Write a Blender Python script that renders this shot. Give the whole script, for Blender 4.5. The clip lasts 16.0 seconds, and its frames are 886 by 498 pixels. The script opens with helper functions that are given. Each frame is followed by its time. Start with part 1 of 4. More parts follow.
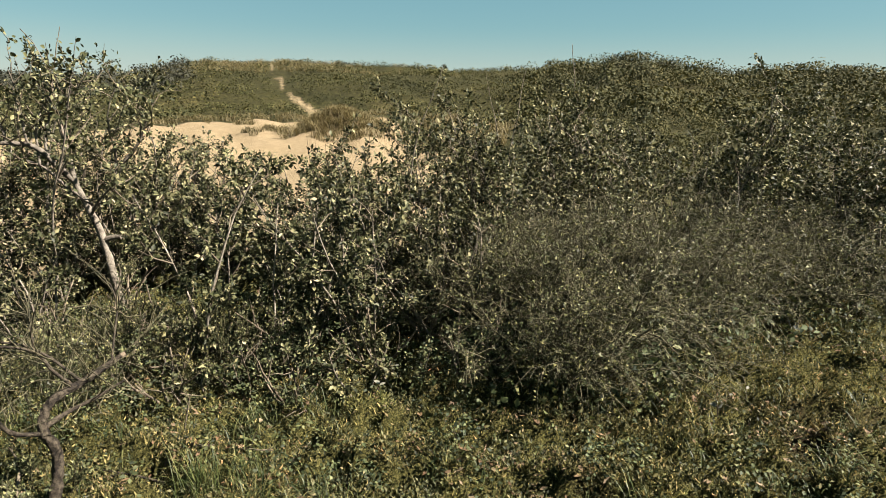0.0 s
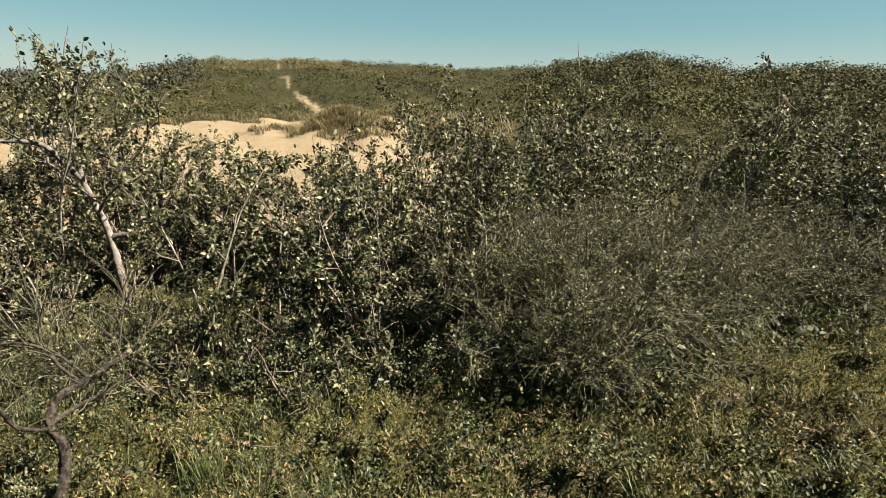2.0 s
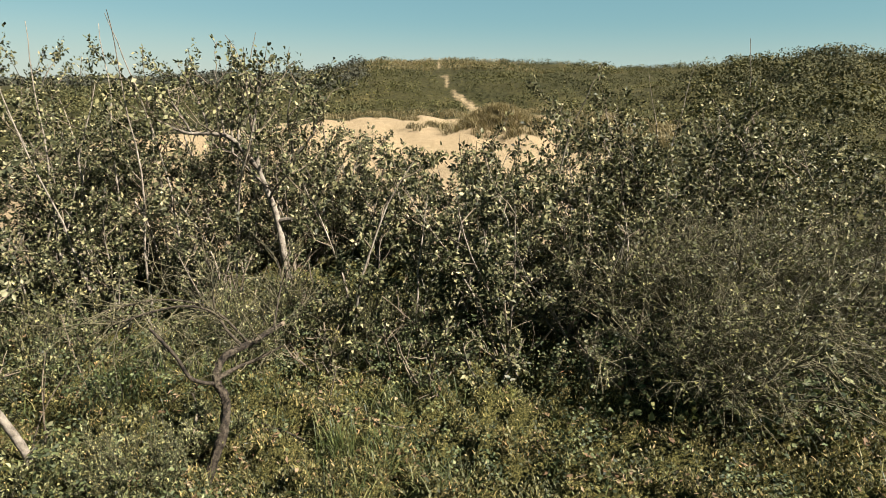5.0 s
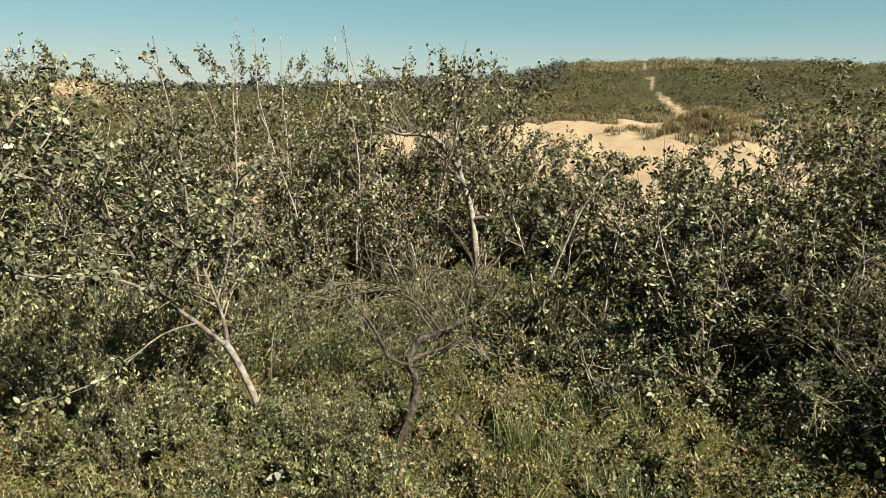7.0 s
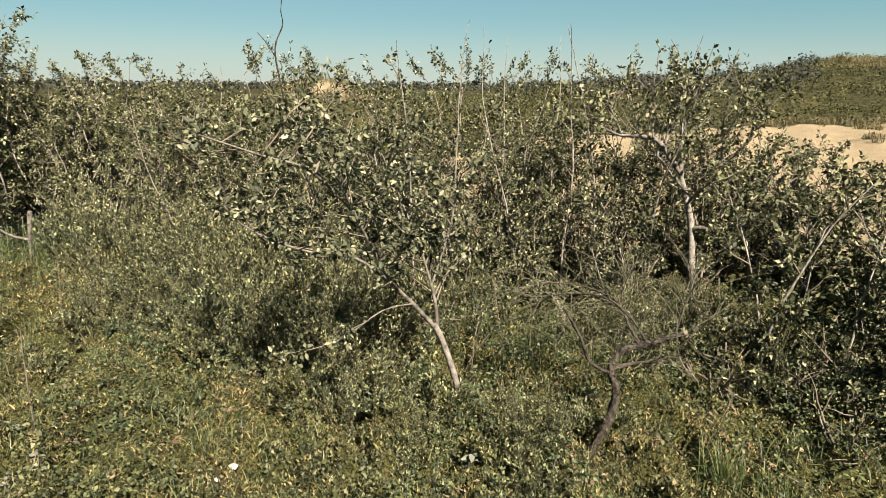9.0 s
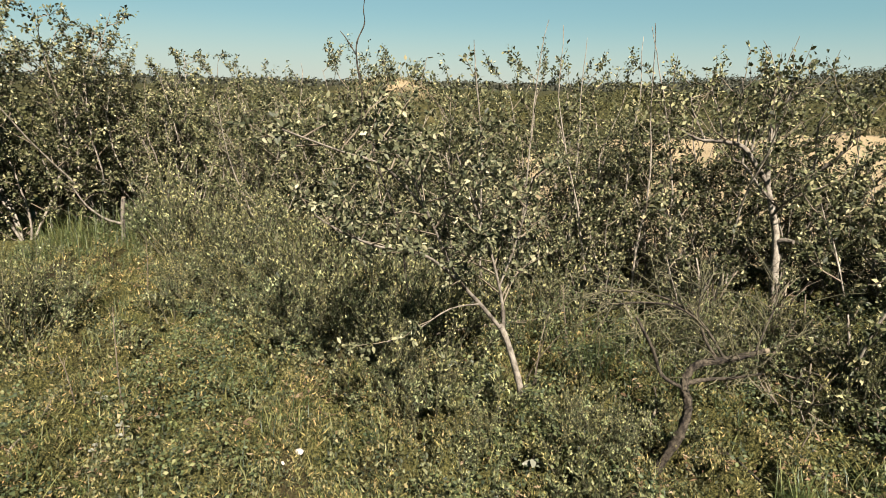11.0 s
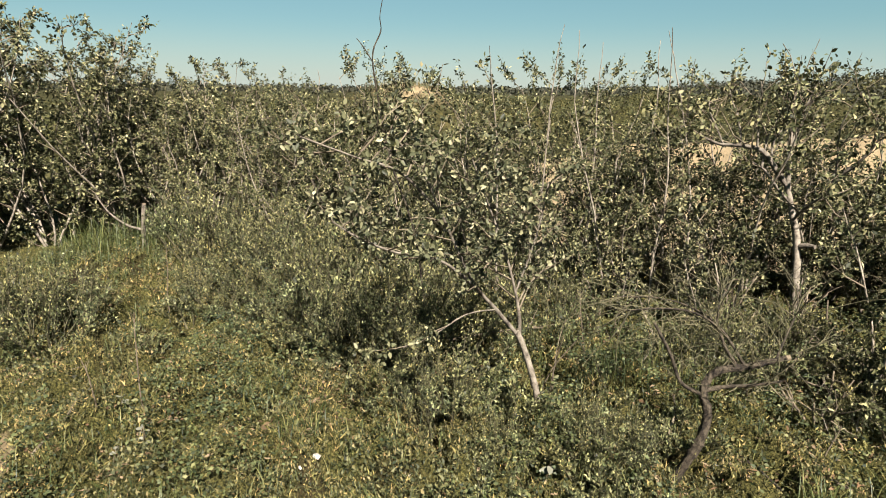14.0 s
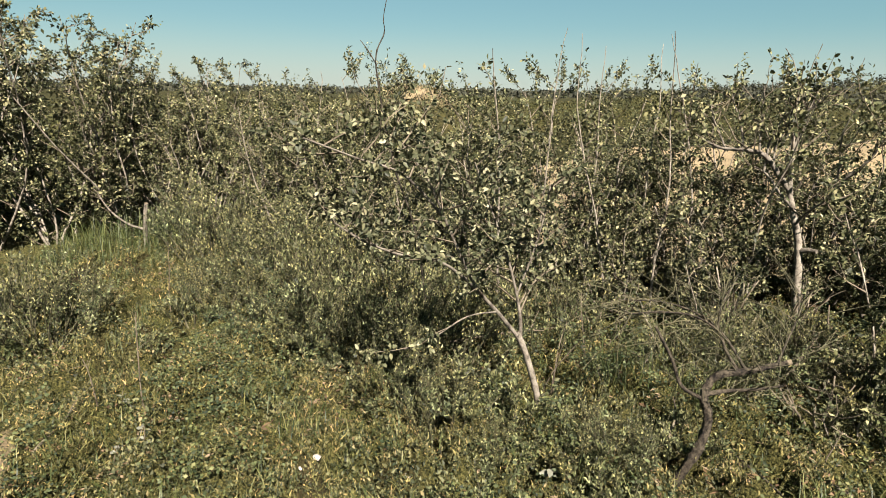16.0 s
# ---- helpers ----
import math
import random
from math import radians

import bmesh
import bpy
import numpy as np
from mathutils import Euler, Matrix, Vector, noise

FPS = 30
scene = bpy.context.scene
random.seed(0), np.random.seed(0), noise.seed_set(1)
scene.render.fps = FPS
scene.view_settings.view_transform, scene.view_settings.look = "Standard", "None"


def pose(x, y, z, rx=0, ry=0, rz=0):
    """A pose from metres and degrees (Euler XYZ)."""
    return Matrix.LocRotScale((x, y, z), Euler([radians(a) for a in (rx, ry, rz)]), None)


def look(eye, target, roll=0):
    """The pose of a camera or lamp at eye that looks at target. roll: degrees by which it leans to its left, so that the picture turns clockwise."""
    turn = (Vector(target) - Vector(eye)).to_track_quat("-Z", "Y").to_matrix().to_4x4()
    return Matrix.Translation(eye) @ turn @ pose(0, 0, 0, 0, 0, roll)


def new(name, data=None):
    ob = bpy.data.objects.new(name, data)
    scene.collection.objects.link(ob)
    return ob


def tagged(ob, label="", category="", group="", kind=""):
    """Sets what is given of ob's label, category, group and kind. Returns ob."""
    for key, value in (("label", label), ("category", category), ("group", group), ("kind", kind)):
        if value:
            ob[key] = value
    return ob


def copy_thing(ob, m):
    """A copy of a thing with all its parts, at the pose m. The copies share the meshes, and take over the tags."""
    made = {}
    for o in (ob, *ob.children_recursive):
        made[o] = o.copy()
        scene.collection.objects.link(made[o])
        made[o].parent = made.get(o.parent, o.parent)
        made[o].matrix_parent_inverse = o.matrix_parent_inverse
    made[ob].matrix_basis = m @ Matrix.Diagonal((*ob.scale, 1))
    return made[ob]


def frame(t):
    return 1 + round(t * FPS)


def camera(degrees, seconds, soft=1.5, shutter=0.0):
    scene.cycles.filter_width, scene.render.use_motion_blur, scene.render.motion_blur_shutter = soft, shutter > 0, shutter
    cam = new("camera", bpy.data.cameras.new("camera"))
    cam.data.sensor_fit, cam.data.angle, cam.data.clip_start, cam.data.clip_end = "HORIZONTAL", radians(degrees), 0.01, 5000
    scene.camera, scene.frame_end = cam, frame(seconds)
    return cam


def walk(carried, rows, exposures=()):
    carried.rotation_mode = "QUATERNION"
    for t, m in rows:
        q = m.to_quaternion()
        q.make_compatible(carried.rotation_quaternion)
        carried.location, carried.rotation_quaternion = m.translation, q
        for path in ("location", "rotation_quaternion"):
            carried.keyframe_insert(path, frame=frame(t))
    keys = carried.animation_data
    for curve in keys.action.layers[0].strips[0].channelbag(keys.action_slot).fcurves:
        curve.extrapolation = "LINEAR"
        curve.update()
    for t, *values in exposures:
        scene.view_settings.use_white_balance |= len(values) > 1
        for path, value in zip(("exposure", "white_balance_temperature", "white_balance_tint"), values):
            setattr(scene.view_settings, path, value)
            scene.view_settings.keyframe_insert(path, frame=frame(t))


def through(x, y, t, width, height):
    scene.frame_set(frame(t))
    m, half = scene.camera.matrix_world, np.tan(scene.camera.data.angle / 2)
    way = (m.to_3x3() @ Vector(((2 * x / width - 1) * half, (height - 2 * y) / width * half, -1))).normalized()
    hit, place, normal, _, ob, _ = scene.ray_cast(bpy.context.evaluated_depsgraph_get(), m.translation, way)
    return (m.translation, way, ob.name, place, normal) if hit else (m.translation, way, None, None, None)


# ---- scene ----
cam = camera(74.44, 16.0, soft=0.4)
PATH = [
    (0, -0.040, 0.162, 1.723, 0.07, -14.98, 0.86),
    (0.5, -0.039, 0.160, 1.722, -0.00, -15.18, 0.90),
    (1, -0.035, 0.163, 1.722, 0.13, -15.07, 0.64),
    (1.5, -0.033, 0.159, 1.723, 0.19, -14.89, 0.87),
    (2, -0.034, 0.155, 1.723, 0.63, -15.07, 0.94),
    (2.5, -0.033, 0.152, 1.722, 1.37, -15.33, 1.21),
    (3, -0.031, 0.155, 1.722, 2.67, -15.42, 1.35),
    (3.2, -0.025, 0.153, 1.723, 3.45, -15.42, 1.32),
    (5.3, 0.030, 0.128, 1.730, 17.60, -15.44, 0.94),
    (5.5, 0.035, 0.125, 1.731, 19.12, -15.45, 0.90),
    (6, 0.039, 0.116, 1.733, 23.74, -15.40, 0.52),
    (6.5, 0.030, 0.097, 1.734, 28.78, -15.24, 0.80),
    (7, 0.015, 0.085, 1.733, 34.15, -15.38, 0.46),
    (7.5, 0.009, 0.080, 1.733, 38.90, -15.59, 0.52),
    (8, 0.004, 0.068, 1.729, 44.79, -15.65, 0.40),
    (8.5, 0.009, 0.047, 1.734, 49.81, -15.51, 0.11),
    (9, -0.010, 0.036, 1.734, 54.23, -15.60, 0.39),
    (9.5, -0.024, 0.027, 1.733, 57.25, -15.96, 0.77),
    (9.7, -0.025, 0.026, 1.733, 58.25, -15.94, 0.83),
    (11.8, -0.035, 0.012, 1.733, 61.25, -15.70, 1.43),
    (12, -0.036, 0.011, 1.733, 61.42, -15.68, 1.49),
    (12.5, -0.032, 0.010, 1.735, 61.58, -15.53, 1.50),
    (13, -0.028, 0.007, 1.734, 61.82, -15.31, 1.22),
    (13.5, -0.027, 0.009, 1.736, 62.54, -15.30, 0.66),
    (14, -0.028, 0.014, 1.737, 62.38, -15.27, 0.77),
    (14.5, -0.028, 0.016, 1.735, 62.52, -15.31, 1.20),
    (15, -0.031, 0.013, 1.738, 62.54, -15.09, 1.29),
    (15.5, -0.028, 0.008, 1.738, 62.36, -15.02, 1.39),
    (16, -0.027, 0.010, 1.739, 62.49, -15.11, 1.19),
]
walk(cam, [(t, pose(x, y, z, 90 + pitch, 0, yaw) @ pose(0, 0, 0, 0, 0, roll)) for t, x, y, z, yaw, pitch, roll in PATH],
     exposures=[(0.0, 2.84, 6500, 8), (16.0, 2.84, 6500, 8)])

# ---- light ----
SUN_AZ, SUN_EL = radians(-101), radians(47)        # azimuths count to the left from +y
world = bpy.data.worlds.new("sky")
scene.world = world
world.use_nodes = True
wn = world.node_tree.nodes
sky = wn.new("ShaderNodeTexSky")
sky.sky_type, sky.sun_disc = "NISHITA", False
sky.sun_elevation, sky.sun_rotation = SUN_EL, -SUN_AZ
sky.air_density, sky.dust_density, sky.ozone_density = 1.0, 0.15, 1.0
wn["Background"].inputs["Strength"].default_value = 0.0129
haze = wn.new("ShaderNodeMix")                    # thin even haze over the clear sky
haze.data_type = "RGBA"
haze.inputs["Factor"].default_value, haze.inputs["B"].default_value = 0.5, (1.9, 5.1, 5.3, 1)
world.node_tree.links.new(sky.outputs["Color"], haze.inputs["A"])
height = wn.new("ShaderNodeTexCoord")                # paler haze that thickens towards the horizon
split = wn.new("ShaderNodeSeparateXYZ")
fade = wn.new("ShaderNodeMapRange")
fade.interpolation_type = "SMOOTHSTEP"
fade.inputs["From Min"].default_value, fade.inputs["From Max"].default_value = 0.11, -0.02
fade.inputs["To Min"].default_value, fade.inputs["To Max"].default_value = 0.0, 0.62
veil = wn.new("ShaderNodeMix")
veil.data_type = "RGBA"
veil.inputs["B"].default_value = (7.0, 7.3, 6.9, 1)
world.node_tree.links.new(height.outputs["Generated"], split.inputs["Vector"])
world.node_tree.links.new(split.outputs["Z"], fade.inputs["Value"])
world.node_tree.links.new(fade.outputs["Result"], veil.inputs["Factor"])
world.node_tree.links.new(haze.outputs["Result"], veil.inputs["A"])
world.node_tree.links.new(veil.outputs["Result"], wn["Background"].inputs["Color"])
sun_data = bpy.data.lights.new("sun", "SUN")
sun_data.energy, sun_data.angle, sun_data.color = 5.0, radians(0.53), (1.0, 0.897, 0.84)
sun = new("sun", sun_data)
sun_way = Vector((-math.sin(SUN_AZ) * math.cos(SUN_EL), math.cos(SUN_AZ) * math.cos(SUN_EL), math.sin(SUN_EL)))
sun.matrix_world = look(sun_way * 50, (0, 0, 0))


# ---- materials ----
def material(name):
    m = bpy.data.materials.new(name)
    m.use_nodes = True
    nt = m.node_tree
    return m, nt.nodes, nt.links, nt.nodes["Principled BSDF"]


def ramp(nodes, links, source, stops):
    r = nodes.new("ShaderNodeValToRGB")
    el = r.color_ramp.elements
    while len(el) < len(stops):
        el.new(0.5)
    for e, (at, col) in zip(el, stops):
        e.position, e.color = at, (*col, 1)
    links.new(source, r.inputs["Fac"])
    return r.outputs["Color"]


def noise_tex(nodes, links, scale, detail=4, rough=0.6, coords="Object"):
    tc = nodes.new("ShaderNodeTexCoord")
    n = nodes.new("ShaderNodeTexNoise")
    n.inputs["Scale"].default_value, n.inputs["Detail"].default_value, n.inputs["Roughness"].default_value = scale, detail, rough
    links.new(tc.outputs[coords], n.inputs["Vector"])
    return n.outputs["Fac"]


def mixed(nodes, links, fac, a, b, mode="MIX"):
    n = nodes.new("ShaderNodeMix")
    n.data_type, n.blend_type = "RGBA", mode
    for sock, v in ((n.inputs["Factor"], fac), (n.inputs["A"], a), (n.inputs["B"], b)):
        if isinstance(v, (int, float)):
            sock.default_value = v
        elif isinstance(v, tuple):
            sock.default_value = (*v, 1)
        else:
            links.new(v, sock)
    return n.outputs["Result"]


def bumped(nodes, links, bsdf, height, strength, distance):
    b = nodes.new("ShaderNodeBump")
    b.inputs["Strength"].default_value, b.inputs["Distance"].default_value = strength, distance
    links.new(height, b.inputs["Height"])
    links.new(b.outputs["Normal"], bsdf.inputs["Normal"])


def leaf_material(name, stops, patch, patch_scale=1.2, rough=0.5, through=0.29, spec=0.15):
    """Leaves that differ one by one, with slow drifts of tone over the plant and light passing through the blade."""
    m, nodes, links, bsdf = material(name)
    geo = nodes.new("ShaderNodeNewGeometry")
    one = ramp(nodes, links, geo.outputs["Random Per Island"], stops)
    drift = ramp(nodes, links, noise_tex(nodes, links, patch_scale, 3), [(0.35, (1, 1, 1)), (0.68, patch)])
    col = mixed(nodes, links, 1.0, one, drift, "MULTIPLY")
    info = nodes.new("ShaderNodeObjectInfo")
    hsv = nodes.new("ShaderNodeHueSaturation")
    val = nodes.new("ShaderNodeMapRange")
    val.inputs["To Min"].default_value, val.inputs["To Max"].default_value = 0.85, 1.15
    links.new(info.outputs["Random"], val.inputs["Value"])
    links.new(val.outputs["Result"], hsv.inputs["Value"])
    links.new(col, hsv.inputs["Color"])
    col = hsv.outputs["Color"]
    links.new(col, bsdf.inputs["Base Color"])
    bsdf.inputs["Roughness"].default_value = rough
    bsdf.inputs["Specular IOR Level"].default_value = spec
    tl = nodes.new("ShaderNodeBsdfTranslucent")
    links.new(mixed(nodes, links, 1.0, col, (1.12, 1.08, 0.85), "MULTIPLY"), tl.inputs["Color"])
    mx = nodes.new("ShaderNodeMixShader")
    mx.inputs["Fac"].default_value = through
    links.new(bsdf.outputs["BSDF"], mx.inputs[1])
    links.new(tl.outputs["BSDF"], mx.inputs[2])
    links.new(mx.outputs["Shader"], nodes["Material Output"].inputs["Surface"])
    return m


def bark_material(name, pale, mid, dark, scale=14, rough=0.8):
    m, nodes, links, bsdf = material(name)
    big = ramp(nodes, links, noise_tex(nodes, links, scale, 5, 0.7), [(0.34, dark), (0.46, mid), (0.60, pale)])
    fine = noise_tex(nodes, links, scale * 9, 4, 0.7)
    col = mixed(nodes, links, 0.55, big, ramp(nodes, links, fine, [(0.3, dark), (0.7, pale)]), "OVERLAY")
    links.new(col, bsdf.inputs["Base Color"])
    bsdf.inputs["Roughness"].default_value, bsdf.inputs["Specular IOR Level"].default_value = rough, 0.12
    bumped(nodes, links, bsdf, mixed(nodes, links, 0.5, fine, noise_tex(nodes, links, scale * 3, 3, 0.6)), 1.0, 0.006)
    return m


MAT_POPLAR = leaf_material("poplar_leaf", [(0.0, (0.0099, 0.0120, 0.0053)), (0.45, (0.0312, 0.0335, 0.0155)), (0.8, (0.0782, 0.0760, 0.0364)), (0.95, (0.1313, 0.1189, 0.0627)), (1.0, (0.1981, 0.1727, 0.1024))],
                           (0.85, 0.88, 0.78), 1.6, 0.5, 0.08, 0.08)
MAT_PALE = leaf_material("pale_poplar_leaf", [(0.0, (0.0123, 0.0144, 0.0069)), (0.4, (0.0318, 0.0345, 0.0180)), (0.75, (0.0690, 0.0681, 0.0372)), (0.94, (0.1186, 0.1116, 0.0650)), (1.0, (0.1725, 0.1590, 0.1024))],
                         (0.88, 0.9, 0.8), 2.0, 0.5, 0.08, 0.08)
MAT_WILLOW = leaf_material("willow_leaf", [(0.0, (0.0080, 0.0108, 0.0051)), (0.5, (0.0286, 0.0354, 0.0160)), (0.8, (0.0733, 0.0843, 0.0402)), (1.0, (0.1553, 0.1688, 0.0842))], (1.25, 0.9, 0.66), 1.3, 0.5, 0.12, 0.12)
MAT_THORN = leaf_material("thorn_leaf", [(0.0, (0.0143, 0.0173, 0.0067)), (0.6, (0.0433, 0.0476, 0.0190)), (1.0, (0.1157, 0.1132, 0.0500))], (0.95, 0.88, 0.75), 2.0, 0.55, 0.15, 0.12)
MAT_BRAMBLE = leaf_material("bramble_leaf", [(0.0, (0.0070, 0.0113, 0.0056)), (0.5, (0.0228, 0.0319, 0.0142)), (0.9, (0.0594, 0.0741, 0.0330)), (1.0, (0.0941, 0.1016, 0.0518))],
                            (1.1, 0.95, 0.75), 1.1, 0.6, 0.18, 0.1)
MAT_HERB = leaf_material("herb_leaf", [(0.0, (0.0071, 0.0094, 0.0046)), (0.5, (0.0246, 0.0296, 0.0132)), (0.9, (0.0650, 0.0684, 0.0320)), (1.0, (0.0985, 0.0833, 0.0423))],
                         (1.3, 1.0, 0.78), 1.8, 0.6, 0.18, 0.1)
MAT_GRASS = leaf_material("grass_blade", [(0.0, (0.0085, 0.0142, 0.0040)), (0.5, (0.0275, 0.0369, 0.0106)), (0.85, (0.0648, 0.0703, 0.0239)), (1.0, (0.1177, 0.1117, 0.0459))],
                          (0.95, 0.92, 0.8), 0.8, 0.5, 0.15)
MAT_MOSS = leaf_material("dry_moss", [(0.0, (0.0148, 0.0144, 0.0051)), (0.5, (0.0584, 0.0510, 0.0178)), (0.85, (0.1417, 0.1086, 0.0425)), (1.0, (0.2328, 0.1473, 0.0702))], (0.8, 1.0, 0.8), 2.2, 0.7, 0.12, 0.1)
MAT_LITTER = leaf_material("dry_litter", [(0.0, (0.0365, 0.0234, 0.0123)), (0.5, (0.0803, 0.0527, 0.0267)), (1.0, (0.1458, 0.1152, 0.0746))], (0.8, 0.7, 0.6), 1.5, 0.75, 0.12, 0.15)
MAT_MARRAM = leaf_material("marram_blade", [(0.0, (0.0500, 0.0416, 0.0185)), (0.5, (0.0867, 0.0722, 0.0333)), (1.0, (0.1300, 0.1088, 0.0554))], (0.75, 0.72, 0.65), 0.15, 0.6)
MAT_SCRUB = leaf_material("far_scrub_leaf", [(0.0, (0.0102, 0.0118, 0.0044)), (0.5, (0.0195, 0.0210, 0.0077)), (0.85, (0.0306, 0.0297, 0.0114)), (1.0, (0.0461, 0.0427, 0.0187))], (1.6, 1.5, 1.2), 0.12, 0.85, 0.12, 0.1)
MAT_WOODS = leaf_material("far_woods_leaf", [(0.0, (0.00944, 0.0111, 0.00728)), (1.0, (0.0224, 0.0241, 0.0146))], (1.2, 1.1, 0.9), 0.05, 0.85, 0.2, 0.2)
MAT_BARK = bark_material("pale_bark", (0.23, 0.208, 0.168), (0.14, 0.124, 0.097), (0.0174, 0.0148, 0.0119), 20)
MAT_BOUGH = bark_material("bough_bark", (0.165, 0.148, 0.118), (0.100, 0.088, 0.068), (0.024, 0.020, 0.016), 22)
MAT_TWIG = bark_material("twig_bark", (0.168, 0.144, 0.104), (0.100, 0.083, 0.058), (0.032, 0.026, 0.018), 8)
MAT_DEAD = bark_material("dead_bark", (0.076, 0.063, 0.043), (0.028, 0.0225, 0.015), (0.004, 0.0032, 0.0022), 40)
MAT_DARKTWIG = bark_material("dark_twig", (0.118, 0.108, 0.062), (0.060, 0.056, 0.032), (0.020, 0.019, 0.012), 9)
MAT_CUT = bark_material("cut_wood", (0.15, 0.125, 0.088), (0.115, 0.093, 0.063), (0.0814, 0.0609, 0.0406), 20)

MAT_PETAL, _n, _l, _b = material("white_petal")
_l.new(ramp(_n, _l, noise_tex(_n, _l, 60), [(0.3, (0.045, 0.046, 0.030)), (0.7, (0.074, 0.073, 0.051))]), _b.inputs["Base Color"])
_b.inputs["Roughness"].default_value = 0.6
MAT_STONE, _n, _l, _b = material("pale_pebble")
_l.new(ramp(_n, _l, noise_tex(_n, _l, 45), [(0.3, (0.181, 0.154, 0.117)), (0.7, (0.28, 0.252, 0.207))]), _b.inputs["Base Color"])
_b.inputs["Roughness"].default_value = 0.8


def ground_material():
    m, nodes, links, bsdf = material("dune_ground")

    def mask(name):
        a = nodes.new("ShaderNodeAttribute")
        a.attribute_name = name
        return a.outputs["Fac"]

    soil = ramp(nodes, links, noise_tex(nodes, links, 3.1, 6, 0.7), [(0.3, (0.007, 0.0055, 0.003)), (0.5, (0.017, 0.013, 0.0065)), (0.7, (0.046, 0.033, 0.017))])
    moss = ramp(nodes, links, noise_tex(nodes, links, 85, 4, 0.75), [(0.36, (0.006, 0.0066, 0.0024)), (0.5, (0.034, 0.033, 0.010)), (0.66, (0.098, 0.087, 0.029))])
    near = mixed(nodes, links, ramp(nodes, links, noise_tex(nodes, links, 1.3, 4), [(0.34, (0, 0, 0)), (0.46, (1, 1, 1))]), soil, moss)
    heath = ramp(nodes, links, noise_tex(nodes, links, 0.12, 6, 0.65), [(0.3, (0.009, 0.0095, 0.0036)), (0.55, (0.016, 0.0152, 0.0056)), (0.75, (0.029, 0.0245, 0.010))])
    heath = mixed(nodes, links, 1.0, heath, ramp(nodes, links, noise_tex(nodes, links, 2.6, 5, 0.75), [(0.36, (0.25, 0.28, 0.25)), (0.5, (1, 1, 1)), (0.68, (1.9, 1.8, 1.6))]), "MULTIPLY")
    col = mixed(nodes, links, mask("heath"), near, heath)
    grain = noise_tex(nodes, links, 2.2, 8, 0.75)
    sand = ramp(nodes, links, grain, [(0.25, (0.086, 0.065, 0.036)), (0.55, (0.116, 0.090, 0.052)), (0.8, (0.138, 0.111, 0.067))])
    edge = nodes.new("ShaderNodeMath")
    edge.operation = "MULTIPLY_ADD"
    links.new(noise_tex(nodes, links, 1.3, 8, 0.85), edge.inputs[0])
    edge.inputs[1].default_value = 0.7
    links.new(mask("sand"), edge.inputs[2])
    cut = ramp(nodes, links, edge.outputs["Value"], [(0.72, (0, 0, 0)), (0.9, (1, 1, 1))])
    col = mixed(nodes, links, cut, col, sand)
    links.new(col, bsdf.inputs["Base Color"])
    bsdf.inputs["Roughness"].default_value, bsdf.inputs["Specular IOR Level"].default_value = 1.0, 0.05
    bumped(nodes, links, bsdf, noise_tex(nodes, links, 55, 6, 0.8), 1.0, 0.035)
    return m


# ---- mesh helpers ----
class Shape:
    """Collects vertices and faces of one mesh."""

    def __init__(self):
        self.v, self.f, self.count = [], {3: [], 4: []}, 0

    def join(self, other):
        """Takes over another shape; returns the faces' origin for the second material."""
        first = {k: sum(len(g) for g in self.f[k]) for k in (3, 4)}
        for k in (3, 4):
            self.f[k] += [g + self.count for g in other.f[k]]
        self.v += other.v
        self.count += other.count
        return np.concatenate([np.arange(sum(len(g) for g in self.f[k])) >= first[k] for k in (3, 4)])

    def add(self, verts, faces):
        faces = np.asarray(faces)
        self.v.append(np.asarray(verts, float).reshape(-1, 3))
        self.f[faces.shape[1]].append(faces + self.count)
        self.count += len(self.v[-1])

    def mesh(self, name, mat, smooth=False):
        me = bpy.data.meshes.new(name)
        v = np.concatenate(self.v)
        groups = [np.concatenate(self.f[k]) for k in (3, 4) if self.f[k]]
        me.vertices.add(len(v))
        me.vertices.foreach_set("co", v.astype(np.float32).ravel())
        loops = np.concatenate([g.ravel() for g in groups]).astype(np.int32)
        sizes = np.concatenate([np.full(len(g), g.shape[1]) for g in groups]).astype(np.int32)
        me.loops.add(len(loops))
        me.loops.foreach_set("vertex_index", loops)
        me.polygons.add(len(sizes))
        me.polygons.foreach_set("loop_start", np.concatenate([[0], np.cumsum(sizes)[:-1]]).astype(np.int32))
        if smooth:
            me.polygons.foreach_set("use_smooth", np.ones(len(sizes), bool))
        me.materials.append(mat)
        me.update(calc_edges=True)
        return me


def part(name, shape, mat, parent=None, label="", smooth=False):
    ob = new(name, shape.mesh(name, mat, smooth))
    ob.parent = parent
    if label:
        tagged(ob, label)
    return ob


def unit(v):
    return v / np.maximum(np.linalg.norm(v, axis=-1, keepdims=True), 1e-9)


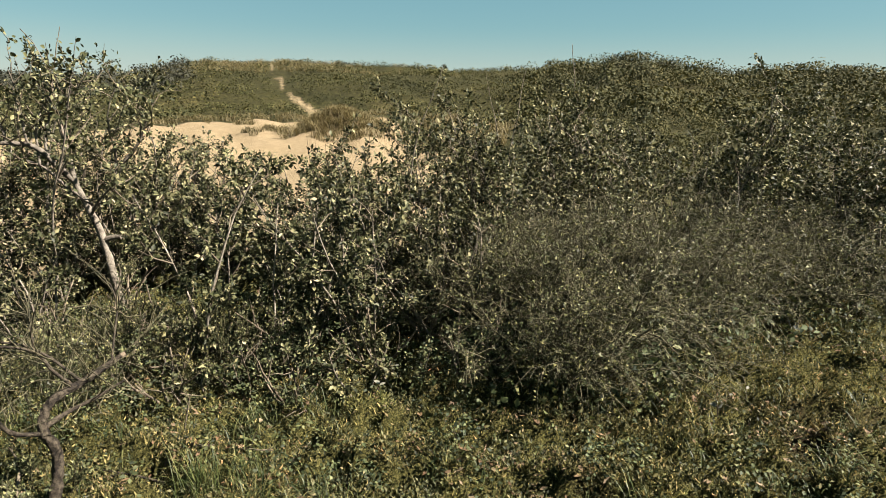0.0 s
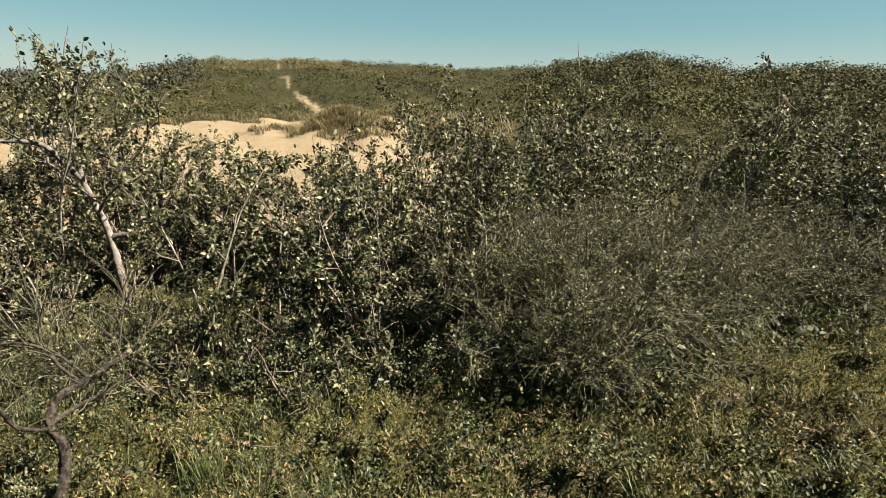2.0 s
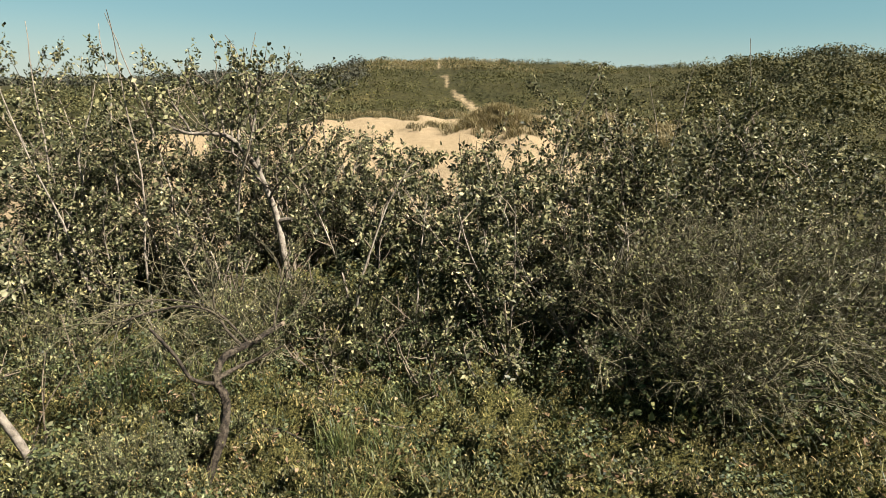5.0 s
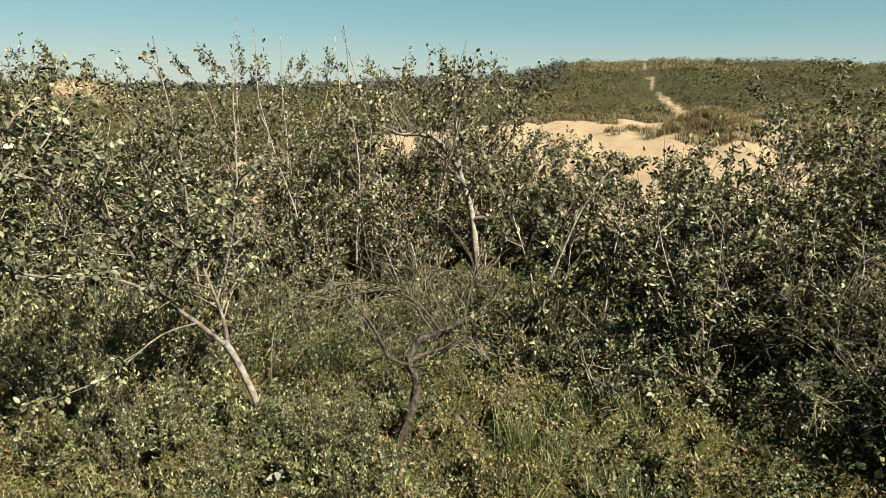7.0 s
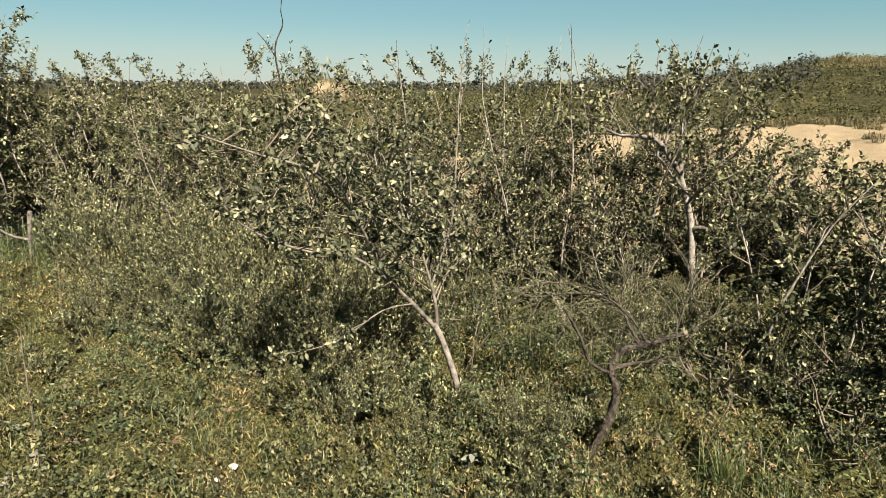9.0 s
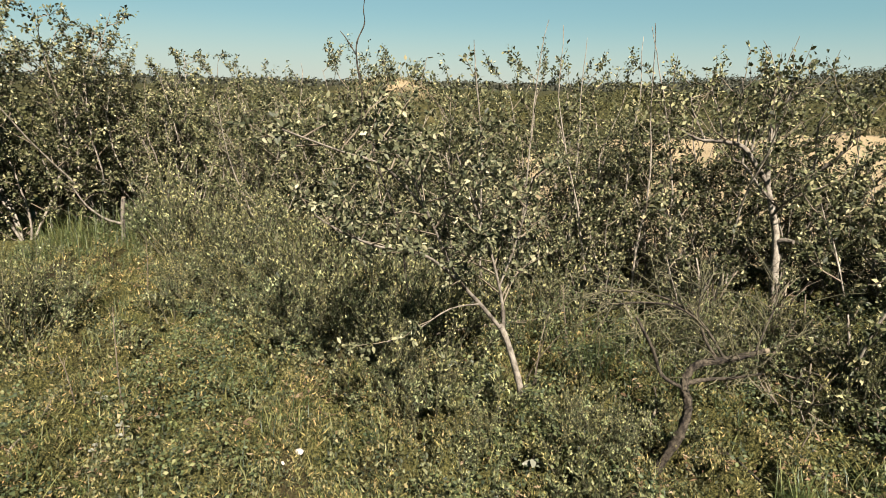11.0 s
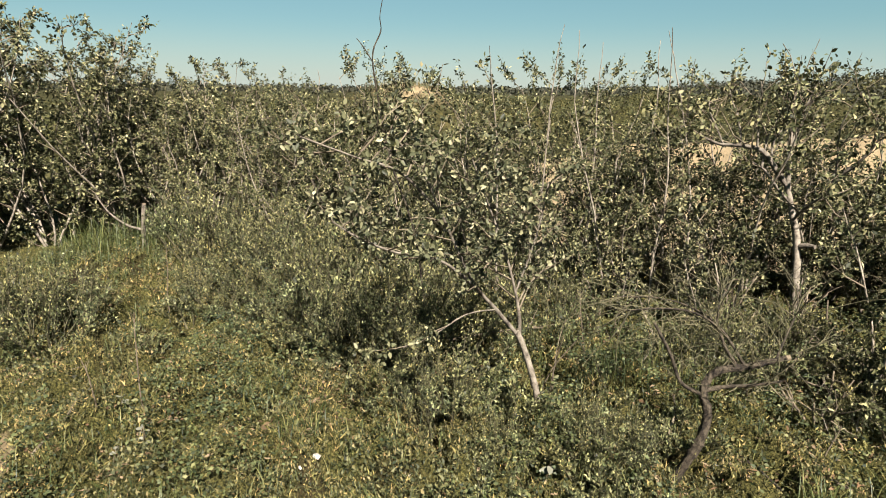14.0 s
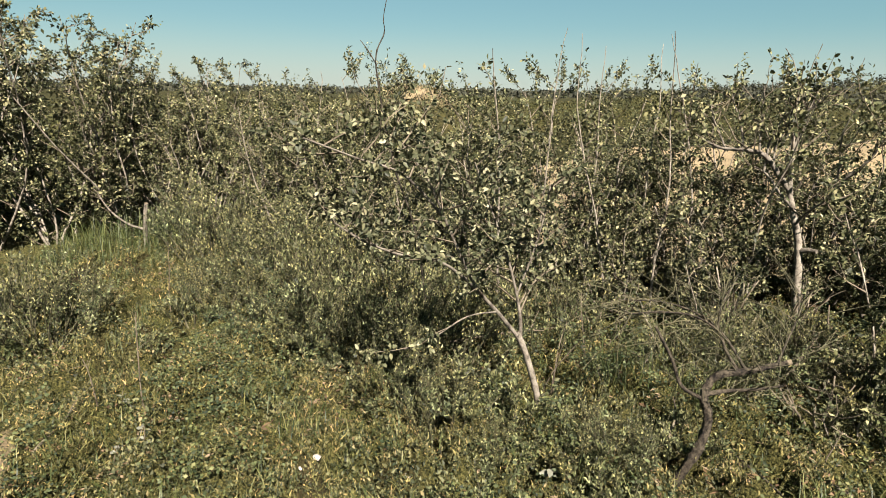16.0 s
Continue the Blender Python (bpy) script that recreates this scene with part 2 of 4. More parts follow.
def tube(shape, pts, radii, sides=5, cap=True):
    """A tapered round limb along points."""
    pts, radii = np.asarray(pts, float), np.asarray(radii, float)
    d = unit(np.gradient(pts, axis=0))
    side = unit(np.cross(d, [0.31, 0.17, 0.93]))
    up = np.cross(side, d)
    a = np.arange(sides) * 2 * np.pi / sides
    ring = np.cos(a)[None, :, None] * side[:, None] + np.sin(a)[None, :, None] * up[:, None]
    v = (pts[:, None] + ring * radii[:, None, None]).reshape(-1, 3)
    i = np.arange(len(pts) - 1)[:, None] * sides
    k = np.arange(sides)[None]
    n = (k + 1) % sides
    shape.add(v, np.stack([i + k, i + n, i + sides + n, i + sides + k], -1).reshape(-1, 4))
    if cap:
        tip = (len(pts) - 1) * sides + np.arange(sides)
        shape.add(np.concatenate([v[tip], pts[-1:]]), np.stack([np.arange(sides), (np.arange(sides) + 1) % sides, np.full(sides, sides)], -1))


def leaves(shape, at, along, face, length, width, round_=True):
    """Leaf blades folded on the midrib: at the places, growing along, facing face."""
    n = len(at)
    along = unit(along)
    across = unit(np.cross(along, face))
    up = np.cross(across, along)
    L, W = np.broadcast_to(length, n)[:, None], np.broadcast_to(width, n)[:, None]
    if round_:
        marks = [(0, 0, 0), (0.32, 0.5, 0.16), (0.72, 0.38, 0.10), (1, 0, -0.10), (0.72, -0.38, 0.10), (0.32, -0.5, 0.16)]
        quads = np.array([[0, 1, 2, 3], [0, 3, 4, 5]])
        v = np.stack([at + along * L * a + across * W * b + up * W * c for a, b, c in marks], 1)
        shape.add(v.reshape(-1, 3), (np.arange(n)[:, None, None] * 6 + quads).reshape(-1, 4))
    else:
        marks = [(0, 0, 0), (0.45, 0.5, 0.14), (1, 0, -0.06), (0.45, -0.5, 0.14)]
        tris = np.array([[0, 1, 2], [0, 2, 3]])
        v = np.stack([at + along * L * a + across * W * b + up * W * c for a, b, c in marks], 1)
        shape.add(v.reshape(-1, 3), (np.arange(n)[:, None, None] * 4 + tris).reshape(-1, 3))


def slivers(shape, at, along, face, length, width):
    """Tiny pointed leaves, one facet each."""
    n = len(at)
    along = unit(along)
    across = unit(np.cross(along, face)) * (np.asarray(width) * 0.5)[:, None]
    L = np.asarray(length)[:, None]
    v = np.stack([at - across * 0.7 + along * L * 0.1, at + across + along * L * 0.35, at + along * L], 1)
    shape.add(v.reshape(-1, 3), np.arange(n * 3).reshape(-1, 3))


def blades(shape, base, way, length, width, bend):
    """Grass blades: three narrow pieces that arch over."""
    n = len(base)
    way = unit(way)
    flat = way * [1, 1, 0] + 1e-6
    flat = unit(flat)
    side = unit(np.cross(way, flat + [0, 0, 0.01]))
    L, W, B = np.asarray(length)[:, None], np.asarray(width)[:, None], np.asarray(bend)[:, None]
    p1 = base + way * L * 0.4
    p2 = base + way * L * 0.75 + flat * L * B * 0.25 - np.array([0, 0, 1]) * L * B * 0.12
    p3 = base + way * L * 0.95 + flat * L * B * 0.7 - np.array([0, 0, 1]) * L * B * 0.4
    v = np.stack([base - side * W, base + side * W, p1 - side * W, p1 + side * W, p2 - side * W * 0.7, p2 + side * W * 0.7, p3], 1)
    i = np.arange(n)[:, None, None] * 7
    shape.add(v.reshape(-1, 3), (i + np.array([[0, 1, 3, 2], [2, 3, 5, 4]])).reshape(-1, 4))
    shape.f[3].append(((i + np.array([[4, 5, 6]])).reshape(-1, 3)) + shape.count - 7 * n)


# ---- the lie of the land ----
def wave(x, y, size, seed):
    """Smooth uneven swell between about -1 and 1."""
    r = np.random.RandomState(seed)
    out = 0
    for k in range(6):
        a, p, s = r.uniform(0, 2 * np.pi), r.uniform(0, 2 * np.pi), r.uniform(0.6, 1.9)
        out = out + np.sin((x * np.cos(a) + y * np.sin(a)) * s * 2 * np.pi / size + p)
    return out / 3.2


def step(a, b, x):
    t = np.clip((x - a) / (b - a), 0, 1)
    return t * t * (3 - 2 * t)


CREST_AZ = [-60, -45, -36, -33, -30, -25, -22, -19, -15.5, -12.5, -10, -4, 4, 8, 15, 18.5, 21.5, 23.5, 27, 32, 40]
CREST_EL = [0.9, 1.0, 1.15, 1.85, 1.65, 1.4, 2.0, 2.65, 2.85, 2.4, 1.95, 2.0, 2.1, 2.35, 2.45, 2.4, 2.45, 1.75, 1.1, 0.5, 0.2]


def hummock(x, y):
    """Small cushions of turf with hollows between them."""
    return 0.13 * step(-0.35, 0.45, wave(x, y, 0.62, 71) + 0.5 * wave(x, y, 0.27, 73)) + 0.035 * wave(x, y, 0.2, 75)


def land(x, y):
    """Height of the ground."""
    x, y = np.asarray(x, float), np.asarray(y, float)
    r, az = np.hypot(x, y), np.degrees(np.arctan2(-x, y))
    bowl = np.interp(r, [0, 5.5, 8, 14, 22, 30, 38, 46, 52, 58, 64], [0, 0, -0.25, -1.6, -2.7, -2.3, -1.2, -0.7, -0.45, 0.1, 0.6])
    scrub = np.interp(r, [0, 6, 10, 20, 35, 50, 64], [0, 0, -0.3, -0.9, -0.5, 0.4, 1.2])
    west = np.interp(r, [0, 9, 20, 36, 60, 90], [0, 0, -0.5, -0.6, -0.5, 0.0])
    s = step(-12, -4, az) * (1 - step(56, 72, az))
    w = step(56, 72, az)
    z = bowl * s + west * w + scrub * (1 - s) * (1 - w)
    rc = np.interp(az, [-40, -20, -8, 0, 40], [72, 78, 90, 92, 96])
    top = 1.73 + rc * np.tan(np.radians(np.interp(az, CREST_AZ, CREST_EL)))
    seen = step(-75, -50, az) * (1 - step(36, 50, az))
    top = top * seen + 0.3 * (1 - seen)
    up = np.clip((r - 56) / (rc - 56), 0, 1)
    hill = np.where(r < rc, z + (top - z) * up ** 0.85, top + (0.4 - top) * step(rc, rc + 70, r))
    z = np.where(r > 56, hill, z)
    # a bare sandy dune to the west, and the tussock mound at the bowl's far lip
    z = z + 2.65 * np.exp(-(((x + 40.7) / 4.5) ** 2 + ((y - 18.1) / 5.0) ** 2))
    z = z + 1.25 * np.exp(-(((x + 7.1) / 2.6) ** 2 + ((y - 40.3) / 2.2) ** 2))
    z = z + (0.16 * wave(x, y, 5, 21) + 0.07 * wave(x, y, 2.2, 22)) * step(30, 36, r) * (1 - step(52, 58, r)) * s
    far = step(10, 60, r)
    near = step(1.7, 2.4, r) * (1 - step(6, 8, r)) * step(-58, -48, az) * (1 - step(106, 114, az)) * step(-1.0, -0.5, y)
    z = z + hummock(x, y) * near
    z = z + wave(x, y, 1.6, 3) * 0.022 * (1 - far) + wave(x, y, 0.5, 5) * 0.008 * (1 - far)
    z = z + wave(x, y, 17, 7) * 0.25 * step(9, 30, r) * (1 - step(120, 200, r)) + wave(x, y, 6, 9) * 0.10 * step(9, 30, r) * (1 - step(120, 200, r))
    return z


WAY = [(-7.6, 46.5), (-8.7, 49.5), (-11.3, 54.8), (-13.1, 56.4), (-14.2, 57.4), (-15.3, 59.2), (-16.4, 61.2), (-18.4, 67.0), (-21.4, 76.0), (-25.2, 86.4), (-26.6, 92.0)]


def to_way(x, y):
    best = np.full(np.shape(x), 1e9)
    for (ax, ay), (bx, by) in zip(WAY, WAY[1:]):
        t = np.clip(((x - ax) * (bx - ax) + (y - ay) * (by - ay)) / ((bx - ax) ** 2 + (by - ay) ** 2), 0, 1)
        best = np.minimum(best, np.hypot(x - ax - t * (bx - ax), y - ay - t * (by - ay)))
    return best


def sandy(x, y):
    """How sandy the ground is, 0 to 1."""
    r, az = np.hypot(x, y), np.degrees(np.arctan2(-x, y))
    lip = np.interp(az, [-10, -4, 0, 3.0, 4.6, 8, 15, 22, 28, 40, 60], [24, 30, 34, 37, 46, 50, 49, 47, 44, 38, 30])
    bowl = step(6.3, 7.6, r) * (1 - step(lip - 2, lip + 1.5, r)) * step(-11, -5, az) * (1 - step(52, 64, az))
    path = 0.50 * (1 - step(0.1, 1.25, to_way(x, y) * (1 + 0.45 * wave(x, y, 9, 31)) * np.interp(y, [47, 57, 61, 90], [0.65, 0.6, 0.95, 1.1])))
    dune = np.exp(-(((x + 39.5) / 4) ** 2 + ((y - 18.1) / 5) ** 2)) * 0.60
    middle = -1.52 - 0.7 * np.clip(-(x + 3.0), 0, 20) - 0.03 * np.clip(x + 1, 0, 40) ** 1.3
    track = (1 - step(0.62, 1.2, np.abs(y - middle) + 0.12 * wave(x, y, 0.8, 15))) * (1 - step(10, 14, r))
    return np.clip(np.maximum.reduce([bowl, path, dune, track]), 0, 1)


def build_ground():
    az = np.radians(np.concatenate([np.arange(-60, 120, 0.8), np.arange(122, 298, 4)]))
    r = np.concatenate([[0.25], np.geomspace(0.6, 1.7, 14), np.geomspace(1.75, 9, 84), np.linspace(9.4, 62, 80)[0:], np.linspace(63, 112, 45), np.geomspace(118, 4200, 22)])
    A, R = np.meshgrid(az, r)
    x, y = -np.sin(A) * R, np.cos(A) * R
    z = land(x, y)
    shape = Shape()
    n, m = len(az), len(r)
    i = np.arange(m - 1)[:, None] * n
    k = np.arange(n)[None]
    k2 = (k + 1) % n
    shape.add(np.stack([x, y, z], -1), np.stack([i + k2, i + k, i + n + k, i + n + k2], -1).reshape(-1, 4))
    shape.add([[0, 0, 0]], np.zeros((0, 3), int))
    shape.f[3].append(np.stack([np.arange(n), (np.arange(n) + 1) % n, np.full(n, n * m)], -1))
    me = shape.mesh("ground", ground_material(), True)
    flat = lambda v: np.append(v.ravel(), v.ravel()[0]).astype(np.float32)
    me.attributes.new("sand", "FLOAT", "POINT").data.foreach_set("value", flat(sandy(x, y)))
    me.attributes.new("heath", "FLOAT", "POINT").data.foreach_set("value", flat(step(8, 20, R)))
    return tagged(new("ground", me), "sandy dune ground with moss, scrub and a bare blowout", "ground", kind="structure")


ground = build_ground()


# ---- woody plants ----
def bend_line(rng, start, way, length, n, wander, lift=0.0):
    """A branch line that wanders and turns towards the light."""
    p, d, out = np.array(start, float), unit(np.array(way, float)), [np.array(start, float)]
    for _ in range(n):
        d = unit(d + rng.normal(0, wander, 3) + [0, 0, lift])
        p = p + d * length / n
        out.append(p)
    return np.array(out)


def place_on(line, t):
    k = t * (len(line) - 1)
    i = min(int(k), len(line) - 2)
    return line[i] + (line[i + 1] - line[i]) * (k - i), unit(line[i + 1] - line[i])


def dress(rng, crown, line, count, size, narrow=0.58, first=0.15, round_=True, droop=0.25, up=0.9):
    """Leaves on short stalks round a twig."""
    t = rng.uniform(first, 1.0, count)
    k = t * (len(line) - 1)
    i = np.minimum(k.astype(int), len(line) - 2)
    at = line[i] + (line[i + 1] - line[i]) * (k - i)[:, None]
    d = unit(line[i + 1] - line[i])
    out = unit(rng.normal(0, 1, (count, 3)))
    along = unit(out * 0.9 + d * 0.6 - np.array([0, 0, droop]))
    face = unit(rng.normal(0, 0.75, (count, 3)) + [0.35, 0.1, up])
    L = size * rng.uniform(0.6, 1.2, count)
    at, W = at + along * (L * 0.25)[:, None], L * narrow * rng.uniform(0.8, 1.15, count)
    if size < 0.027:
        slivers(crown, at, along, face, L, W * 1.8)
    else:
        leaves(crown, at, along, face, L, W, round_)


def limbs_from(rng, wood, crown, line, r0, low, number, reach, leaf, twigs=5, per=9, lift=0.12, narrow=0.58, fan=1.0, round_=False):
    """Side limbs with twigs and leaves along a stem."""
    for j in range(number):
        t = low + (1 - low) * (j + rng.uniform(0, 0.9)) / number
        p, d = place_on(line, min(t, 0.98))
        a = rng.uniform(0, 2 * np.pi)
        out = np.array([np.cos(a), np.sin(a), 0]) * fan
        limb = bend_line(rng, p, d * 0.55 + out * 0.85, reach * rng.uniform(0.6, 1.15) * (1.05 - 0.2 * t), 3, 0.22, lift)
        rl = r0 * (1 - 0.75 * t) * 0.55 + 0.0026
        tube(wood, limb, np.linspace(rl, 0.0016, 4), 3, False)
        dress(rng, crown, limb, per // 3 + 1, leaf, narrow, 0.6, round_)
        for _ in range(twigs):
            q, e = place_on(limb, rng.uniform(0.25, 1.0))
            twig = bend_line(rng, q, e * 0.7 + rng.normal(0, 0.6, 3) + [0, 0, 0.25], reach * rng.uniform(0.14, 0.40), 1, 0.22, 0.1)
            if rng.uniform() < 0.32:
                tube(wood, twig, [0.0028, 0.0013], 3, False)
            dress(rng, crown, twig, rng.randint(per - 3, per + 3), leaf, narrow, 0.1, round_)


def whip(rng, wood, crown, start, length, leaf, bare=1.0):
    """A long thin shoot that stands out of the crown, leafy at its foot."""
    line = bend_line(rng, start, [rng.normal(0, 0.22), rng.normal(0, 0.22), 1], length, 6, 0.09)
    tube(wood, line, np.linspace(0.0048, 0.0022, 7), 4, False)
    if bare < 1:
        dress(rng, crown, line[:3], int(10 * (1 - bare)) + 3, leaf * 0.8)


class Limbs:
    """The stems and boughs of one plant, each a part of its own."""

    def __init__(self):
        self.limbs = []

    def grow(self, name):
        self.limbs.append((name, Shape()))
        return self.limbs[-1][1]


def plant(name, wood_mat, crown_mat, stem_shape, branch_shape, crown_shape, label, category, group=""):
    root = tagged(new(name), label, category, group)
    for limb_name, limb in stem_shape.limbs:
        part(limb_name, limb, MAT_BOUGH if wood_mat is MAT_BARK and limb_name == "branch" else wood_mat, root, smooth=True)
    if branch_shape.count:
        twigs = part("brushwood", branch_shape, {MAT_BARK: MAT_TWIG, MAT_DEAD: MAT_DARKTWIG}.get(wood_mat, wood_mat), root)
        tagged(twigs, kind="stuff")
    if crown_shape.count:
        part("crown", crown_shape, crown_mat, root)
    return root


def poplar(seed, height, stems, spread, leaf=0.046, limbs=9, twigs=5, per=9, whips=1, low=0.22, mat=None, label="", group="poplar thicket", reach=0.30):
    """A young dune poplar: pale stems, forked limbs, round grey-green leaves."""
    rng = np.random.RandomState(seed)
    stem, wood, crown = Limbs(), Shape(), Shape()
    for s in range(stems):
        a = rng.uniform(0, 2 * np.pi)
        b = rng.uniform(0.0, 0.10) * (stems > 1)
        h = height * (1 if s == 0 else rng.uniform(0.65, 0.97))
        lean = rng.uniform(0.05, spread)
        line = bend_line(rng, [np.cos(a) * b, np.sin(a) * b, -0.06], [np.cos(a) * lean, np.sin(a) * lean, 1], h, 9, 0.13, 0.07)
        line[:, 2] = -0.06 + (line[:, 2] + 0.06) * h / (line[-1, 2] + 0.06)
        r0 = 0.005 + 0.006 * h * rng.uniform(0.7, 1.1)
        tube(stem.grow("trunk"), line, np.linspace(r0, 0.0025, 10), 5)
        limbs_from(rng, wood, crown, line, r0, low, limbs, reach * h, leaf, twigs, per)
        if rng.uniform() < whips / stems:
            whip(rng, wood, crown, line[-1], rng.uniform(0.18, 0.42), leaf)
    return plant("poplar", MAT_BARK, mat or MAT_POPLAR, stem, wood, crown,
                 label or "young poplar with pale bark and grey-green leaves", "tree", group)


def willow(seed, height, radius, stems=52, leaf=0.023, group="low willow scrub"):
    """A low dome of upright shoots with narrow leaves."""
    rng = np.random.RandomState(seed)
    wood, crown, stem = Shape(), Shape(), Limbs()
    for _ in range(stems):
        a, d = rng.uniform(0, 2 * np.pi), np.sqrt(rng.uniform()) * radius
        base = np.array([np.cos(a) * d * 0.55, np.sin(a) * d * 0.55, -0.03])
        h = height * (1 - 0.45 * (d / radius) ** 2) * rng.uniform(0.75, 1.1)
        line = bend_line(rng, base, [np.cos(a) * d / radius * 0.8, np.sin(a) * d / radius * 0.8, 1], h, 5, 0.14, 0.03)
        tube(wood, line, np.linspace(0.0045, 0.0014, 6), 4, False)
        dress(rng, crown, line, 26, leaf, 0.34, 0.3, False, -0.5, 0.7)
        for _ in range(6):
            q, e = place_on(line, rng.uniform(0.35, 0.98))
            tw = bend_line(rng, q, e + rng.normal(0, 0.5, 3), h * rng.uniform(0.12, 0.28), 1, 0.2, 0.15)
            tube(wood, tw, [0.0016, 0.001], 3, False)
            dress(rng, crown, tw, 13, leaf, 0.34, 0.1, False, -0.6, 0.7)
    return plant("willow_shrub", MAT_DARKTWIG, MAT_WILLOW, stem, wood, crown, "low creeping willow with narrow olive leaves", "shrub", group)


def thorn(seed, height, radius, stems=40, group="thorn scrub", per=12, label="dense dark thorn bush with bare interlaced twigs"):
    """A dark tangle of fine twigs with few small leaves."""
    rng = np.random.RandomState(seed)
    wood, crown, stem = Shape(), Shape(), Limbs()
    for _ in range(stems):
        a = rng.uniform(0, 2 * np.pi)
        lean = rng.uniform(0.1, 1.05) * radius / height
        line = bend_line(rng, [np.cos(a) * 0.12, np.sin(a) * 0.12, -0.04], [np.cos(a) * lean, np.sin(a) * lean, 1], height * rng.uniform(0.75, 1.2), 6, 0.16, -0.02)
        tube(wood, line, np.linspace(0.0065, 0.0018, 7), 4, False)
        for _ in range(16):
            q, e = place_on(line, rng.uniform(0.42, 1.0))
            tw = bend_line(rng, q, e * 0.6 + rng.normal(0, 0.75, 3), rng.uniform(0.10, 0.30), 2, 0.35)
            tube(wood, tw, np.linspace(0.0021, 0.001, 3), 3, False)
            dress(rng, crown, tw, per, 0.018, 0.42, 0.1, False, 0.0, 0.6)
            for _ in range(2):
                q2, e2 = place_on(tw, rng.uniform(0.3, 1))
                t2 = bend_line(rng, q2, e2 + rng.normal(0, 0.9, 3), rng.uniform(0.05, 0.14), 1, 0.3)
                tube(wood, t2, [0.0013, 0.0009], 3, False)
    n = 900
    a, d, h = rng.uniform(0, 2 * np.pi, n), np.sqrt(rng.uniform(0, 1, n)) * radius * 0.95, rng.uniform(0.02, 0.55, n) * height
    low = Shape()
    leaves(low, np.stack([np.cos(a) * d, np.sin(a) * d, h * (1 - 0.5 * (d / radius) ** 2)], -1), rng.normal(0, 1, (n, 3)), rng.normal(0, 0.8, (n, 3)) + [0, 0, 0.5], rng.uniform(0.025, 0.05, n), rng.uniform(0.016, 0.034, n), False)
    root = plant("thorn_bush", MAT_DARKTWIG, MAT_THORN, stem, wood, crown, label, "shrub", group)
    tagged(part("undergrowth", low, MAT_BRAMBLE, root, "dark leaves of brambles grown through the bush"), kind="stuff")
    return root


def stand(ob, az, r, size=1.0, turn=0.0, sink=0.0, tall=1.0):
    """The pose of a plant at an azimuth (degrees to the left of +y) and distance, on the ground."""
    x, y = -math.sin(radians(az)) * r, math.cos(radians(az)) * r
    return Matrix.Translation((x, y, float(land(x, y)) - sink)) @ Matrix.Rotation(turn, 4, "Z") @ Matrix.Diagonal((size, size, size * tall, 1))


def scatter(kinds, spots):
    """Puts the kinds of plants on the spots (azimuth, distance, size): each kind's first stands on its first spot."""
    rng = np.random.RandomState(77)
    used = set()
    for n, (az, r, size) in enumerate(spots):
        ob = kinds[n % len(kinds)]
        m = stand(ob, az, r, size, rng.uniform(0, 2 * np.pi), 0.02, rng.uniform(0.93, 1.07))
        if ob.name in used:
            copy_thing(ob, m)
        else:
            used.add(ob.name)
            ob.matrix_basis = m


def spots_in(seed, az0, az1, r0, r1, count, size, gap):
    """Loosely even places in a piece of a ring; r0, r1 and size may change from az0 to az1."""
    rng = np.random.RandomState(seed)
    out, tries = [], 0
    pair = lambda v, f: v[0] + (v[1] - v[0]) * f if isinstance(v, tuple) else v
    while len(out) < count and tries < 4000:
        tries += 1
        f = rng.uniform()
        az, r = az0 + (az1 - az0) * f, rng.uniform(pair(r0, f), pair(r1, f))
        x, y = -math.sin(radians(az)) * r, math.cos(radians(az)) * r
        if (abs(az - 29) < 5 and 3.6 < r < 5.1) or math.hypot(x + 1.75, y - 4.3) < 0.92:
            continue
        if all((x - u) ** 2 + (y - v) ** 2 > gap**2 for u, v, _ in out):
            out.append((x, y, pair(size, f) * rng.uniform(0.91, 1.05)))
    return [(math.degrees(math.atan2(-x, y)), math.hypot(x, y), s) for x, y, s in out]


# Thicket to the right: dense, about eye height.
tall = [poplar(11 + k, 1.74, 3, 0.40, 0.043, 10, 7, 15, 0.3, 0.06) for k in range(4)]
scatter(tall, spots_in(1, -41, -9, (6.9, 4.9), (8.8, 6.9), 38, (1.08, 0.86), 0.46) + spots_in(8, -10, 0.5, 4.9, 6.6, 14, 0.93, 0.42))
# Low part in the middle, over which the bowl shows.
low = [poplar(31 + k, 1.19, 4, 0.40, 0.036, 8, 6, 14, 0.35, 0.06, label="low poplar sucker with pale stems and grey-green leaves") for k in range(4)]
scatter(low, spots_in(19, 30, 58, 4.3, 5.1, 17, 0.85, 0.4) + spots_in(20, 58, 80, 5.2, 6.2, 12, 0.9, 0.42) + spots_in(2, -4, 24, 3.7, 5.6, 40, 1.2, 0.36) + spots_in(14, 20, 31, 4.9, 6.2, 15, 1.26, 0.36) + spots_in(18, 9, 24, 4.9, 5.8, 9, 1.06, 0.4) + spots_in(3, -42, -6, (6.2, 4.2), (7.2, 5.2), 20, 1.0, 0.42) + spots_in(9, -42, -26, (5.9, 5.2), (6.6, 6.0), 8, 0.72, 0.42))
